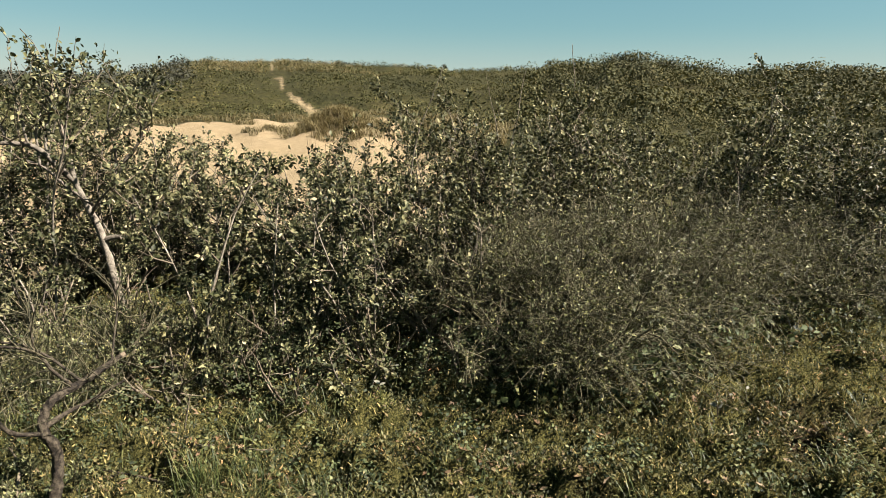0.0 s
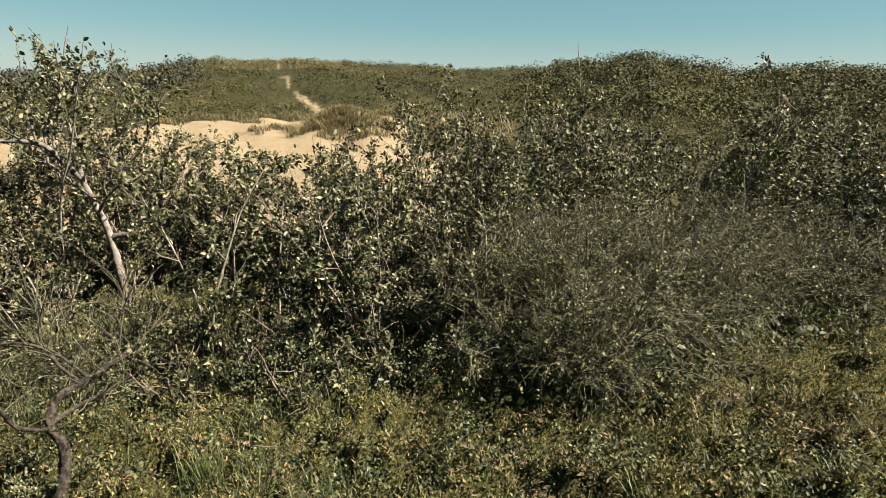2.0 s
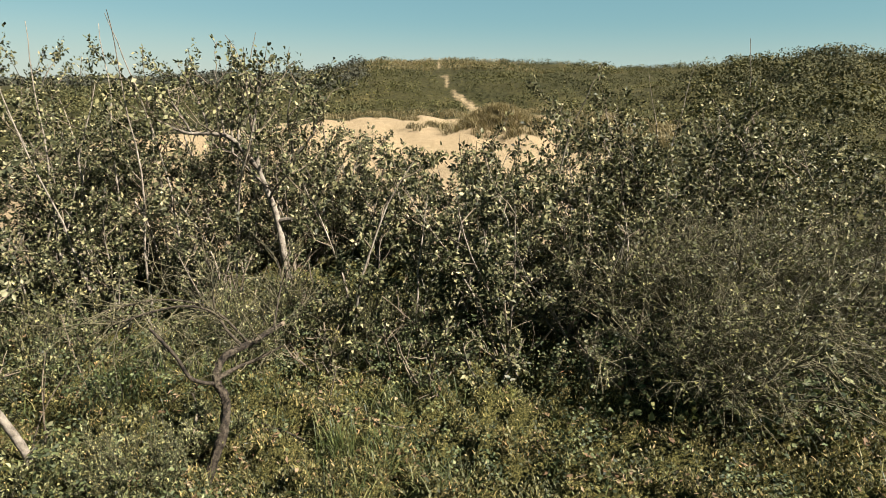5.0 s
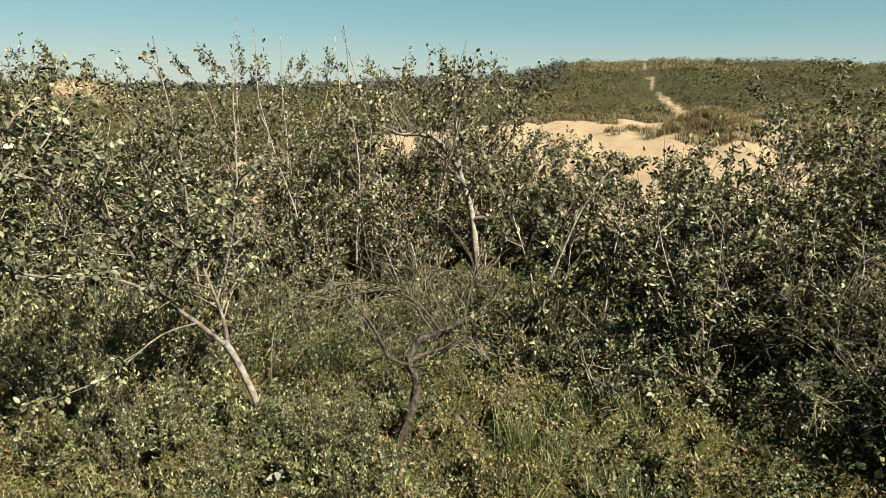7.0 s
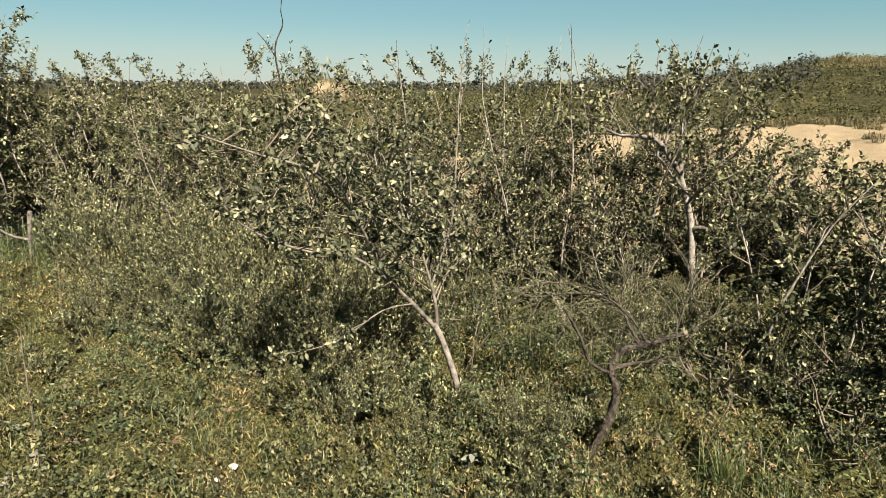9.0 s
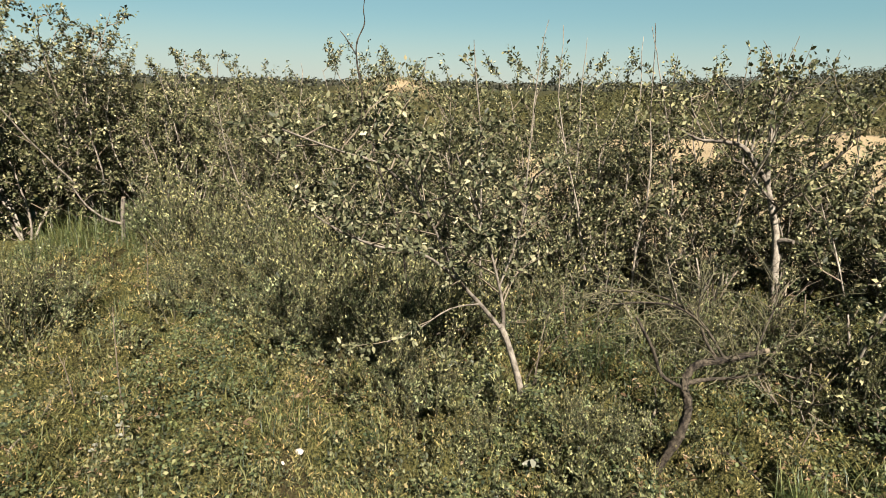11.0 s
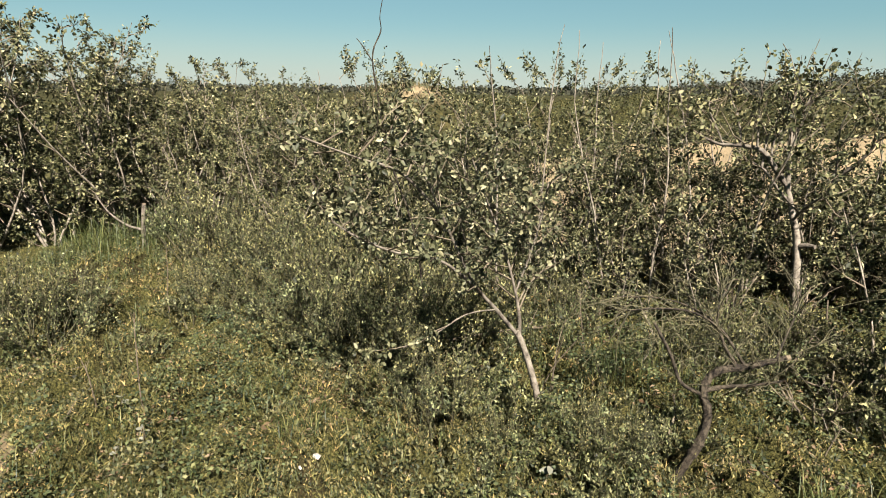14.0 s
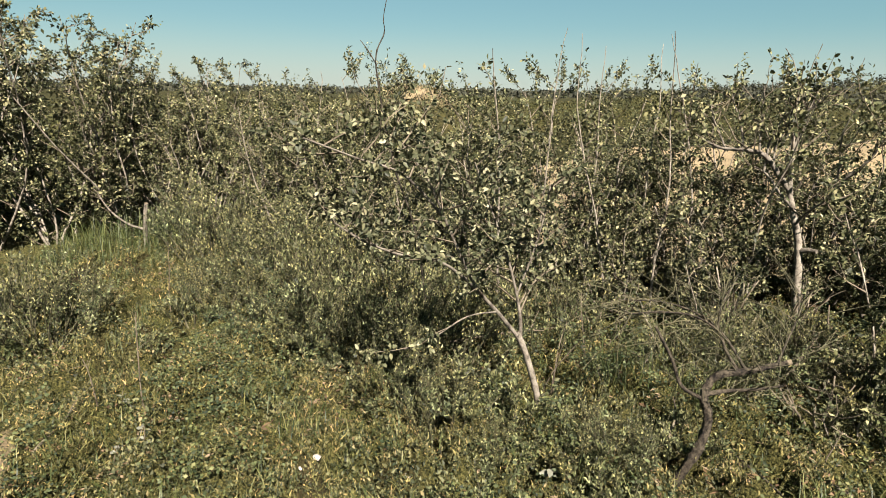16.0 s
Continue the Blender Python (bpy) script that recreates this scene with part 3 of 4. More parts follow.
# Taller plants to the left of the middle and beyond the leaning trees.
left = [poplar(51 + k, 1.76, 3, 0.45, 0.033, 10, 7, 19, 0.4, 0.06) for k in range(4)]
scatter(left, spots_in(4, 26, 34, 5.15, 6.6, 12, 0.95, 0.42) + spots_in(17, 34, 48, 5.0, 6.6, 19, 0.98, 0.41) + spots_in(5, 46, 58, (4.5, 4.9), (6.6, 7.0), 18, 0.96, 0.45) + spots_in(15, 58, 70, (4.8, 5.2), 7.0, 22, 0.87, 0.42) + spots_in(16, 70, 79, (5.4, 5.8), 7.4, 16, 1.0, 0.43))
back = [poplar(71 + k, 2.0, 6, 0.55, 0.037, 12, 5, 15, 0.7, 0.05, reach=0.2) for k in range(3)]
scatter(back, spots_in(6, 76, 88, (6.9, 7.4), 8.8, 25, 0.88, 0.45) + spots_in(7, 88, 107, 7.6, 9.0, 2, 1.0, 0.5))

high = [poplar(75 + k, 2.40, 6, 0.55, 0.041, 13, 5, 17, 1.0, 0.03, reach=0.20, label="tall dense poplar clump at the back of the grass") for k in range(3)]
scatter(high, spots_in(13, 85, 106, (7.6, 7.2), 9.0, 30, (0.80, 1.10), 0.48))
# Small suckers that stand out before the thicket.
small = [poplar(81 + k, 0.40, 2, 0.5, 0.032, 7, 4, 7, 0, 0.12, label="small poplar sucker before the thicket") for k in range(3)]
scatter(small, spots_in(10, -10, 24, 3.15, 3.75, 16, 1.0, 0.3) + spots_in(11, -36, -12, (5.0, 3.6), (5.7, 4.1), 9, 1.0, 0.42) + spots_in(12, 30, 46, 3.3, 4.6, 6, 1.05, 0.4))
# Thorn bushes at the thicket's foot.
thorns = [thorn(91, 0.76, 0.66), thorn(92, 0.72, 0.58)]
scatter(thorns, [(-10.0, 3.48, 1.2), (-14.6, 3.62, 1.2), (-7.2, 4.0, 1.0), (-19.5, 4.35, 1.1), (-25.0, 5.0, 1.1), (-29.5, 5.5, 1.05), (-12.2, 4.15, 1.2), (-18.0, 4.9, 1.1)])
# Low willow scrub on the left.
willows = [willow(101 + k, 0.58, 0.50) for k in range(3)]
scatter(willows, [(80, 5.6, 1.3), (76, 5.1, 1.25), (72, 5.2, 1.3), (84, 6.2, 1.15), (69.5, 4.4, 1.15), (75, 4.2, 0.95), (65, 4.0, 1.0), (79, 4.9, 1.0),
                  (99, 4.6, 0.85), (103, 4.9, 0.9), (96, 5.0, 0.6), (62, 3.3, 0.8), (68, 3.5, 0.7), (46.0, 2.55, 0.5), (56, 2.5, 0.42), (44, 2.5, 0.42), (58, 4.3, 1.0),
                  (51, 3.9, 0.9), (84, 5.3, 0.9), (37, 3.5, 0.7), (21, 3.6, 0.6), (29.5, 4.0, 0.6), (33.5, 4.1, 0.65), (31, 3.75, 0.7), (72.5, 3.75, 0.6), (76.5, 3.9, 0.65), (80.5, 4.3, 0.6), (67.5, 3.15, 0.55), (84.5, 4.6, 0.6), (62.5, 2.75, 0.5), (26, 3.9, 0.7), (70, 5.8, 1.2), (82, 6.4, 0.9)])


sprigs = [willow(121 + k, 0.30, 0.24, 18, 0.024) for k in range(2)]
scatter(sprigs, [(46.5, 2.45, 1.0), (60, 2.8, 1.1), (47, 2.85, 1.05), (40, 2.7, 0.9), (63, 2.5, 0.9), (55, 2.75, 1.15), (58, 2.2, 0.85), (66, 3.0, 1.1), (71, 3.3, 1.1), (43.5, 2.25, 0.8),
                 (36.5, 2.75, 0.8), (76, 3.6, 1.0), (92, 4.0, 0.9), (87, 4.4, 1.0), (81, 4.0, 1.0), (43, 2.05, 0.8)])


# ---- the plants that stand out ----
def limb_path(shape, pts, r0, r1, sides=8, fine=4, knobs=0.0, seed=0, ridged=0.0):
    """A limb through a few places, rounded between them."""
    rng = np.random.RandomState(seed)
    pts = np.array(pts, float)
    t = np.linspace(0, len(pts) - 1, (len(pts) - 1) * fine + 1)
    out = []
    for s in t:
        i = min(int(s), len(pts) - 2)
        f = s - i
        p0, p1, p2, p3 = pts[max(i - 1, 0)], pts[i], pts[i + 1], pts[min(i + 2, len(pts) - 1)]
        out.append(0.5 * (2 * p1 + (p2 - p0) * f + (2 * p0 - 5 * p1 + 4 * p2 - p3) * f * f + (3 * p1 - p0 - 3 * p2 + p3) * f**3))
    out = np.array(out)
    rad = np.linspace(r0, r1, len(out)) * (1 + knobs * rng.uniform(-1, 1, len(out)))
    tube(shape, out, rad, sides)
    if ridged:
        # bark ridges that run along the limb, twisted and broken
        v = shape.v[-2]
        ring, k = np.divmod(np.arange(len(v)), sides)
        swell = 1 + ridged * np.sin(k * 2 * np.pi * 5 / sides + ring * 0.22 + 1.3 * np.sin(ring * 0.9)) + ridged * rng.normal(0, 0.6, len(v))
        shape.v[-2] = out[ring] + (v - out[ring]) * swell[:, None]
    return out


def leaning_poplar():
    """The pale two-armed poplar with a broken side stub."""
    rng = np.random.RandomState(5)
    stem, wood, crown = Limbs(), Shape(), Shape()
    base = np.array([-2.30, 4.18, 0.0])
    p = lambda *c: np.array(c) - base
    trunk = limb_path(stem.grow("trunk"), [p(-2.38, 4.22, -0.1), p(-2.42, 4.20, 0.18), p(-2.46, 4.17, 0.61), p(-2.51, 4.14, 0.82), p(-2.56, 4.11, 1.02), p(-2.57, 4.10, 1.20),
                             p(-2.60, 4.10, 1.42), p(-2.61, 4.10, 1.68)], 0.033, 0.008, 12, 8, 0.07, 1, 0.05)
    arm = limb_path(stem.grow("branch"), [p(-2.56, 4.11, 1.02), p(-2.63, 4.07, 1.12), p(-2.72, 4.0, 1.26), p(-2.84, 3.91, 1.29), p(-2.97, 3.82, 1.30), p(-3.15, 3.66, 1.42)], 0.024, 0.007, 8, 4, 0.12, 2)
    arm2 = limb_path(stem.grow("branch"), [p(-2.53, 4.13, 0.90), p(-2.60, 4.06, 1.0), p(-2.68, 4.01, 1.12), p(-2.78, 3.97, 1.18)], 0.013, 0.006, 6, 4, 0.1, 3)
    limb_path(stem.grow("branch"), [p(-2.46, 4.17, 0.59), p(-2.40, 4.17, 0.615), p(-2.33, 4.17, 0.62)], 0.021, 0.015, 7, 3, 0.1, 4)
    side = limb_path(stem.grow("branch"), [p(-2.50, 4.14, 0.78), p(-2.38, 4.05, 0.90), p(-2.2, 3.95, 1.04), p(-2.1, 3.95, 1.22)], 0.010, 0.005, 6, 4, 0.1, 6)
    for line, n, reach in ((trunk[36:], 10, 0.42), (arm[6:], 8, 0.5), (arm2[4:], 5, 0.4), (side, 7, 0.42)):
        limbs_from(rng, wood, crown, line, 0.012, 0.12, n, reach, 0.037, 4, 5, 0.22, 0.62, 1.0, True)
    for start, dx, dy, top in ((arm[6], -0.05, 0.0, 0.46), (arm[9], -0.12, -0.05, 0.48), (arm[12], -0.10, 0.05, 0.44), (arm[15], -0.2, -0.1, 0.40), (trunk[44], 0.15, 0.05, 0.48),
                               (trunk[50], 0.25, -0.05, 0.34), (side[8], 0.18, 0.0, 0.66), (side[11], 0.3, 0.1, 0.52), (arm2[9], -0.15, 0.1, 0.62)):
        up = bend_line(rng, start, (dx, dy, 0.6), top, 6, 0.13, 0.06)
        tube(stem.grow("branch"), up, np.linspace(0.0095, 0.003, 7), 5, False)
        limbs_from(rng, wood, crown, up, 0.008, 0.25, 6, 0.32, 0.036, 3, 6, 0.15, 0.62, 1.0, True)
    for at, h in ((trunk[-1], 0.35), (arm[-1], 0.5), (arm[10], 0.42), (arm2[-1], 0.4), (trunk[48], 0.6)):
        whip(rng, wood, crown, at, h, 0.046, 1.0)
    root = plant("poplar", MAT_BARK, MAT_POPLAR, stem, wood, crown, "poplar with a bare pale trunk, two arms and a broken stub", "tree")
    root.location = base + [0, 0, float(land(base[0], base[1]))]


def front_poplar():
    """The leafy poplar on a stout white trunk that leans over the grass."""
    rng = np.random.RandomState(8)
    stem, wood, crown = Limbs(), Shape(), Shape()
    base = np.array([-2.29, 1.80, 0.0])
    p = lambda *c: np.array(c) - base
    trunk = limb_path(stem.grow("trunk"), [p(-2.29, 1.82, -0.1), p(-2.30, 1.79, 0.07), p(-2.29, 1.77, 0.18), p(-2.30, 1.69, 0.42), p(-2.31, 1.64, 0.53)], 0.0185, 0.0165, 12, 6, 0.08, 1, 0.06)
    arms = [limb_path(stem.grow("branch"), pts, r0, 0.0035, 7, 4, 0.1, 2 + k) for k, (pts, r0) in enumerate([
        ([p(-2.31, 1.64, 0.52), p(-2.34, 1.53, 0.66), p(-2.36, 1.42, 0.79), p(-2.37, 1.33, 0.96), p(-2.36, 1.23, 1.16), p(-2.33, 1.12, 1.36), p(-2.33, 0.99, 1.52)], 0.0125),
        ([p(-2.31, 1.66, 0.49), p(-2.32, 1.66, 0.60), p(-2.35, 1.65, 0.73), p(-2.39, 1.60, 0.95), p(-2.43, 1.52, 1.18), p(-2.46, 1.44, 1.40)], 0.0105),
        ([p(-2.36, 1.42, 0.79), p(-2.36, 1.22, 0.95), p(-2.34, 0.99, 1.02), p(-2.32, 0.81, 1.11), p(-2.33, 0.70, 1.19)], 0.008),
        ([p(-2.36, 1.23, 1.16), p(-2.34, 1.02, 1.37), p(-2.32, 0.81, 1.45), p(-2.32, 0.58, 1.54)], 0.007),
        ([p(-2.34, 1.53, 0.66), p(-2.30, 1.33, 0.68), p(-2.28, 1.13, 0.61), p(-2.29, 1.0, 0.58)], 0.0042),
        ([p(-2.35, 1.65, 0.73), p(-2.36, 1.74, 0.93), p(-2.36, 1.80, 1.13), p(-2.38, 1.84, 1.28)], 0.006)])]
    for line, n, reach in zip(arms, (22, 17, 11, 10, 2, 9), (0.40, 0.40, 0.32, 0.32, 0.24, 0.32)):
        limbs_from(rng, wood, crown, line, 0.009, 0.25, n, reach, 0.029, 6, 11, 0.06, 0.58, 1.0, True)
    for k in range(3):
        whip(rng, wood, crown, p(-2.33, 1.84, 0.05) + rng.normal(0, 0.05, 3) * [1, 1, 0], 0.5, 0.04, 0.2)
    root = plant("poplar", MAT_BARK, MAT_PALE, stem, wood, crown, "leafy poplar on a short white leaning trunk with silvery leaves", "tree")
    root.location = base + [0, 0, float(land(base[0], base[1]))]


def dead_shrub():
    """A dead shrub: a dark crooked trunk that bends over, cut end, dry twigs."""
    rng = np.random.RandomState(12)
    stem, wood, crown = Limbs(), Shape(), Shape()
    base = np.array([-1.55, 2.0, 0.0])
    p = lambda *c: np.array(c) - base
    trunk = limb_path(stem.grow("trunk"), [p(-1.59, 1.97, -0.1), p(-1.54, 2.01, 0.07), p(-1.50, 2.06, 0.23), p(-1.50, 2.10, 0.36), p(-1.53, 2.09, 0.46), p(-1.53, 2.12, 0.53), p(-1.50, 2.16, 0.57),
                                           p(-1.45, 2.23, 0.59), p(-1.40, 2.30, 0.62), p(-1.35, 2.35, 0.65)], 0.0215, 0.0105, 18, 12, 0.10, 1, 0.16)
    boughs = [limb_path(stem.grow("branch"), pts, r0, r1, 10, 7, 0.09, 2 + k, 0.08) for k, (pts, r0, r1) in enumerate([
        ([p(-1.53, 2.09, 0.45), p(-1.58, 2.00, 0.51), p(-1.61, 1.95, 0.64), p(-1.67, 1.90, 0.77)], 0.0095, 0.006),
        ([p(-1.53, 2.10, 0.47), p(-1.49, 2.17, 0.49), p(-1.41, 2.24, 0.52), p(-1.32, 2.29, 0.57)], 0.012, 0.004),
        ([p(-1.47, 2.21, 0.58), p(-1.53, 2.19, 0.66), p(-1.58, 2.18, 0.74), p(-1.68, 2.13, 0.78), p(-1.77, 2.03, 0.78), p(-1.85, 1.91, 0.76)], 0.0075, 0.0025),
        ([p(-1.58, 2.18, 0.73), p(-1.60, 2.21, 0.81), p(-1.63, 2.25, 0.89)], 0.005, 0.002),
        ([p(-1.45, 2.23, 0.59), p(-1.57, 2.23, 0.70), p(-1.68, 2.21, 0.76), p(-1.81, 2.11, 0.80), p(-1.93, 1.93, 0.80)], 0.0065, 0.002),
        ([p(-1.38, 2.32, 0.63), p(-1.40, 2.40, 0.72), p(-1.42, 2.48, 0.82), p(-1.46, 2.52, 0.90)], 0.005, 0.002)])]
    for line, n, size in zip(boughs + [trunk[56:]], (10, 14, 28, 10, 28, 14, 14), (0.16, 0.18, 0.24, 0.2, 0.24, 0.26, 0.22)):
        for _ in range(n):
            q, e = place_on(line, rng.uniform(0.2, 1.0))
            tw = bend_line(rng, q, e * 0.6 + rng.normal(0, 0.6, 3) + [-0.15, 0, 0.15], size * rng.uniform(0.6, 1.7), 4, 0.24, -0.04)
            tube(wood, tw, np.linspace(0.0027, 0.0010, 5), 4, False)
            for _ in range(2):
                q2, e2 = place_on(tw, rng.uniform(0.2, 1.0))
                t2 = bend_line(rng, q2, e2 + rng.normal(0, 0.7, 3), size * rng.uniform(0.2, 0.6), 3, 0.25)
                tube(wood, t2, np.linspace(0.0015, 0.0008, 4), 3, False)
    root = plant("dead_shrub", MAT_DEAD, MAT_THORN, stem, wood, crown, "dead shrub with a crooked dark trunk and dry twigs", "shrub")
    cut = Shape()
    tube(cut, [p(-1.352, 2.347, 0.649), p(-1.342, 2.359, 0.655)], [0.0118, 0.0105], 9)
    part("cut_end", cut, MAT_CUT, root, "pale sawn end of the branch")
    root.location = base + [0, 0, float(land(base[0], base[1]))]


def cut_stump():
    """A sawn-off pale stem with a side shoot at the back thicket's foot."""
    rng = np.random.RandomState(14)
    stem, wood, crown = Limbs(), Shape(), Shape()
    limb_path(stem.grow("branch"), [(0, 0, -0.1), (0.01, 0.01, 0.2), (0, 0.03, 0.38), (0, 0.05, 0.50)], 0.026, 0.022, 8, 4, 0.1, 1)
    s = limb_path(stem.grow("branch"), [(0, 0, 0.22), (-0.06, -0.14, 0.27), (-0.1, -0.3, 0.42), (-0.12, -0.4, 0.62)], 0.018, 0.007, 6, 4, 0.1, 2)
    limbs_from(rng, wood, crown, s, 0.008, 0.6, 4, 0.3, 0.044, 4, 7)
    root = plant("cut_stem", MAT_BARK, MAT_POPLAR, stem, wood, crown, "sawn-off pale poplar stem with one thin side shoot", "stump")
    top = Shape()
    tube(top, [(0, 0.05, 0.498), (0, 0.052, 0.508)], [0.022, 0.019], 8)
    part("cut_end", top, MAT_CUT, root, "pale sawn end of the stem")
    root.location = (-7.03, -0.03, float(land(-7.03, -0.03)))


def tall_shoot():
    """One long dark shoot that stands up against the sky."""
    stem, wood, crown = Limbs(), Shape(), Shape()
    base = np.array([-3.10, 1.48, 0.0])
    p = lambda *c: np.array(c) - base
    limb_path(stem.grow("branch"), [p(-3.08, 1.52, -0.05), p(-3.12, 1.45, 0.7), p(-3.16, 1.30, 1.2), p(-3.20, 1.235, 1.62), p(-3.205, 1.225, 1.78), p(-3.185, 1.265, 1.89), p(-3.187, 1.262, 1.97), p(-3.18, 1.285, 2.09)], 0.0075, 0.0016, 6, 5, 0.2, 1)
    limb_path(stem.grow("branch"), [p(-3.205, 1.228, 1.72), p(-3.215, 1.18, 1.80), p(-3.225, 1.14, 1.85)], 0.004, 0.002, 5, 3, 0.1, 2)
    rng = np.random.RandomState(15)
    line = np.array([p(-3.12, 1.45, 0.7), p(-3.16, 1.33, 1.2), p(-3.17, 1.31, 1.6)])
    limbs_from(rng, wood, crown, line, 0.008, 0.05, 9, 0.34, 0.034, 4, 8)
    root = plant("poplar", MAT_DEAD, MAT_POPLAR, stem, wood, crown, "thin dark poplar shoot bare at its top", "tree")
    root.location = base + [0, 0, float(land(base[0], base[1]))]


def thin_shoot(seed, az, r, height, tip, leafy):
    """A slender poplar that reaches over the thicket and ends in a bare whip."""
    rng = np.random.RandomState(seed)
    stem, wood, crown = Limbs(), Shape(), Shape()
    line = bend_line(rng, (0, 0, -0.05), (rng.normal(0, 0.06), rng.normal(0, 0.06), 1), height, 9, 0.06, 0.05)
    line[:, 2] = -0.05 + (line[:, 2] + 0.05) * height / (line[-1, 2] + 0.05)
    slim = stem.grow("trunk")
    tube(slim, line, np.linspace(0.010, 0.0045, 10), 6, False)
    top = bend_line(rng, line[-1], line[-1] - line[-2], tip, 5, 0.09)
    tube(slim, top, np.linspace(0.0045, 0.0022, 6), 5)
    limbs_from(rng, wood, crown, line, 0.006, 0.35, leafy, 0.26, 0.040, 4, 8, 0.3)
    root = plant("poplar", MAT_BARK, MAT_POPLAR, stem, wood, crown, "slender poplar shoot with a bare whip above the thicket", "tree", "poplar shoots")
    root.matrix_basis = stand(root, az, r, 1.0, rng.uniform(0, 6.28))


for k, (az, r, height, tip, leafy) in enumerate([(3.6, 4.7, 1.55, 0.45, 12), (-4.4, 5.4, 1.50, 0.45, 8), (-5.6, 5.8, 1.50, 0.45, 8), (-12.6, 6.0, 1.6, 0.5, 8),
                                                 (57.0, 4.4, 1.74, 0.22, 12), (48.5, 4.6, 1.58, 0.55, 10), (46.7, 4.5, 1.55, 0.62, 6), (53.8, 4.6, 1.5, 0.6, 6), (44.5, 4.7, 1.6, 0.6, 5), (42.0, 4.5, 1.62, 0.50, 12), (38.5, 4.6, 1.66, 0.45, 12),
                                                 (35.0, 4.4, 1.58, 0.25, 12), (-27.0, 6.4, 1.65, 0.2, 10), (75.0, 7.0, 1.85, 0.15, 12)]):
    thin_shoot(500 + k, az, r, height, tip, leafy)
leaning_poplar()
front_poplar()
dead_shrub()
cut_stump()
tall_shoot()


# ---- ground cover ----
def scatter_points(seed, count, r0, r1, az0=-46, az1=108, power=1.0):
    rng = np.random.RandomState(seed)
    az = np.radians(rng.uniform(az0, az1, count))
    r = r0 + (r1 - r0) * rng.uniform(0, 1, count) ** power
    x, y = -np.sin(az) * r, np.cos(az) * r
    return rng, x, y, land(x, y)


def stuff(name, shape, mat, label, category):
    return tagged(part(name, shape, mat), label, category, kind="stuff")


def clear_of_sand(rng, x, y):
    return sandy(x, y) + rng.uniform(-0.25, 0.25, len(x)) < 0.4


def heaped(x, y):
    """Where brambles heap up, 0 to 1."""
    az, r = np.degrees(np.arctan2(-x, y)), np.hypot(x, y)
    foot = step(2.7, 3.3, r) * (1 - step(4.6, 5.4, r)) * (1 - step(46, 56, az)) * step(-36, -18, az) * (1 - 0.9 * step(-20, -15, az) * (1 - step(-13, -10, az))) - 0.45 * step(11, 17, -az) * (1 - step(3.9, 4.6, r))
    return np.clip(0.55 * wave(x, y, 1.3, 43) + 0.35 * wave(x, y, 0.55, 45) + 0.20 * step(40, 75, az) + 0.55 * foot + 0.30 * step(0.25, 0.7, wave(x, y, 0.7, 57)) * (1 - step(30, 50, az)), 0, 1)


def open_to(x, y):
    """How far out the ground lies open before the thicket."""
    az = np.degrees(np.arctan2(-x, y))
    return np.interp(az, [-46, -30, -15, 0, 24, 48, 60, 75, 108], [7.0, 6.2, 4.6, 4.1, 4.1, 4.3, 5.2, 7.8, 7.8])


def herb_carpet():
    """Small sprigs, each a short stalk with leaves set round it."""
    shape = Shape()
    rng, x, y, z = scatter_points(201, 66000, 1.95, 7.2, power=1.15)
    heap = heaped(x, y)
    keep = (heap + rng.normal(0, 0.3, len(x)) < 0.85) & clear_of_sand(rng, x, y) & (np.hypot(x, y) < open_to(x, y))
    keep &= wave(x, y, 0.42, 48) + rng.normal(0, 0.45, len(x)) > -0.30 - 0.4 * np.maximum(step(35, 70, np.degrees(np.arctan2(-x, y))), 1.3 * step(6, 13, -np.degrees(np.arctan2(-x, y))))
    x, y, z = x[keep], y[keep], z[keep]
    n, per = len(x), 4
    big = np.clip(0.5 + 0.7 * wave(x, y, 0.9, 46), 0.15, 1)
    h = rng.uniform(0.02, 0.06, n) * (0.7 + 1.1 * big) * (1 + 1.5 * step(0.15, 0.7, wave(x, y, 0.36, 53)))
    lean = rng.normal(0, 0.4, (n, 2))
    turn = rng.uniform(0, 2 * np.pi, n)
    for k in range(per):
        f = (k + 1) / per
        at = np.stack([x + lean[:, 0] * h * f, y + lean[:, 1] * h * f, z + h * f * 0.95], -1)
        a = turn + k * 2.4 + rng.normal(0, 0.4, n)
        along = np.stack([np.cos(a), np.sin(a), rng.uniform(0.0, 1.4, n) + f * 0.5], -1)
        face = rng.normal(0, 0.75, (n, 3)) + [0.2, 0, 0.8]
        L = rng.uniform(0.013, 0.027, n) * (1.15 - 0.35 * f) * (0.7 + 0.6 * big)
        W = L * rng.uniform(0.25, 0.6, n)
        if k < 2:
            slivers(shape, at, along, face, L, W * 1.2)
        else:
            leaves(shape, at, along, face, L, W, False)
    stuff("herbs", shape, MAT_HERB, "carpet of small yellow-green herbs and moss", "herbs")


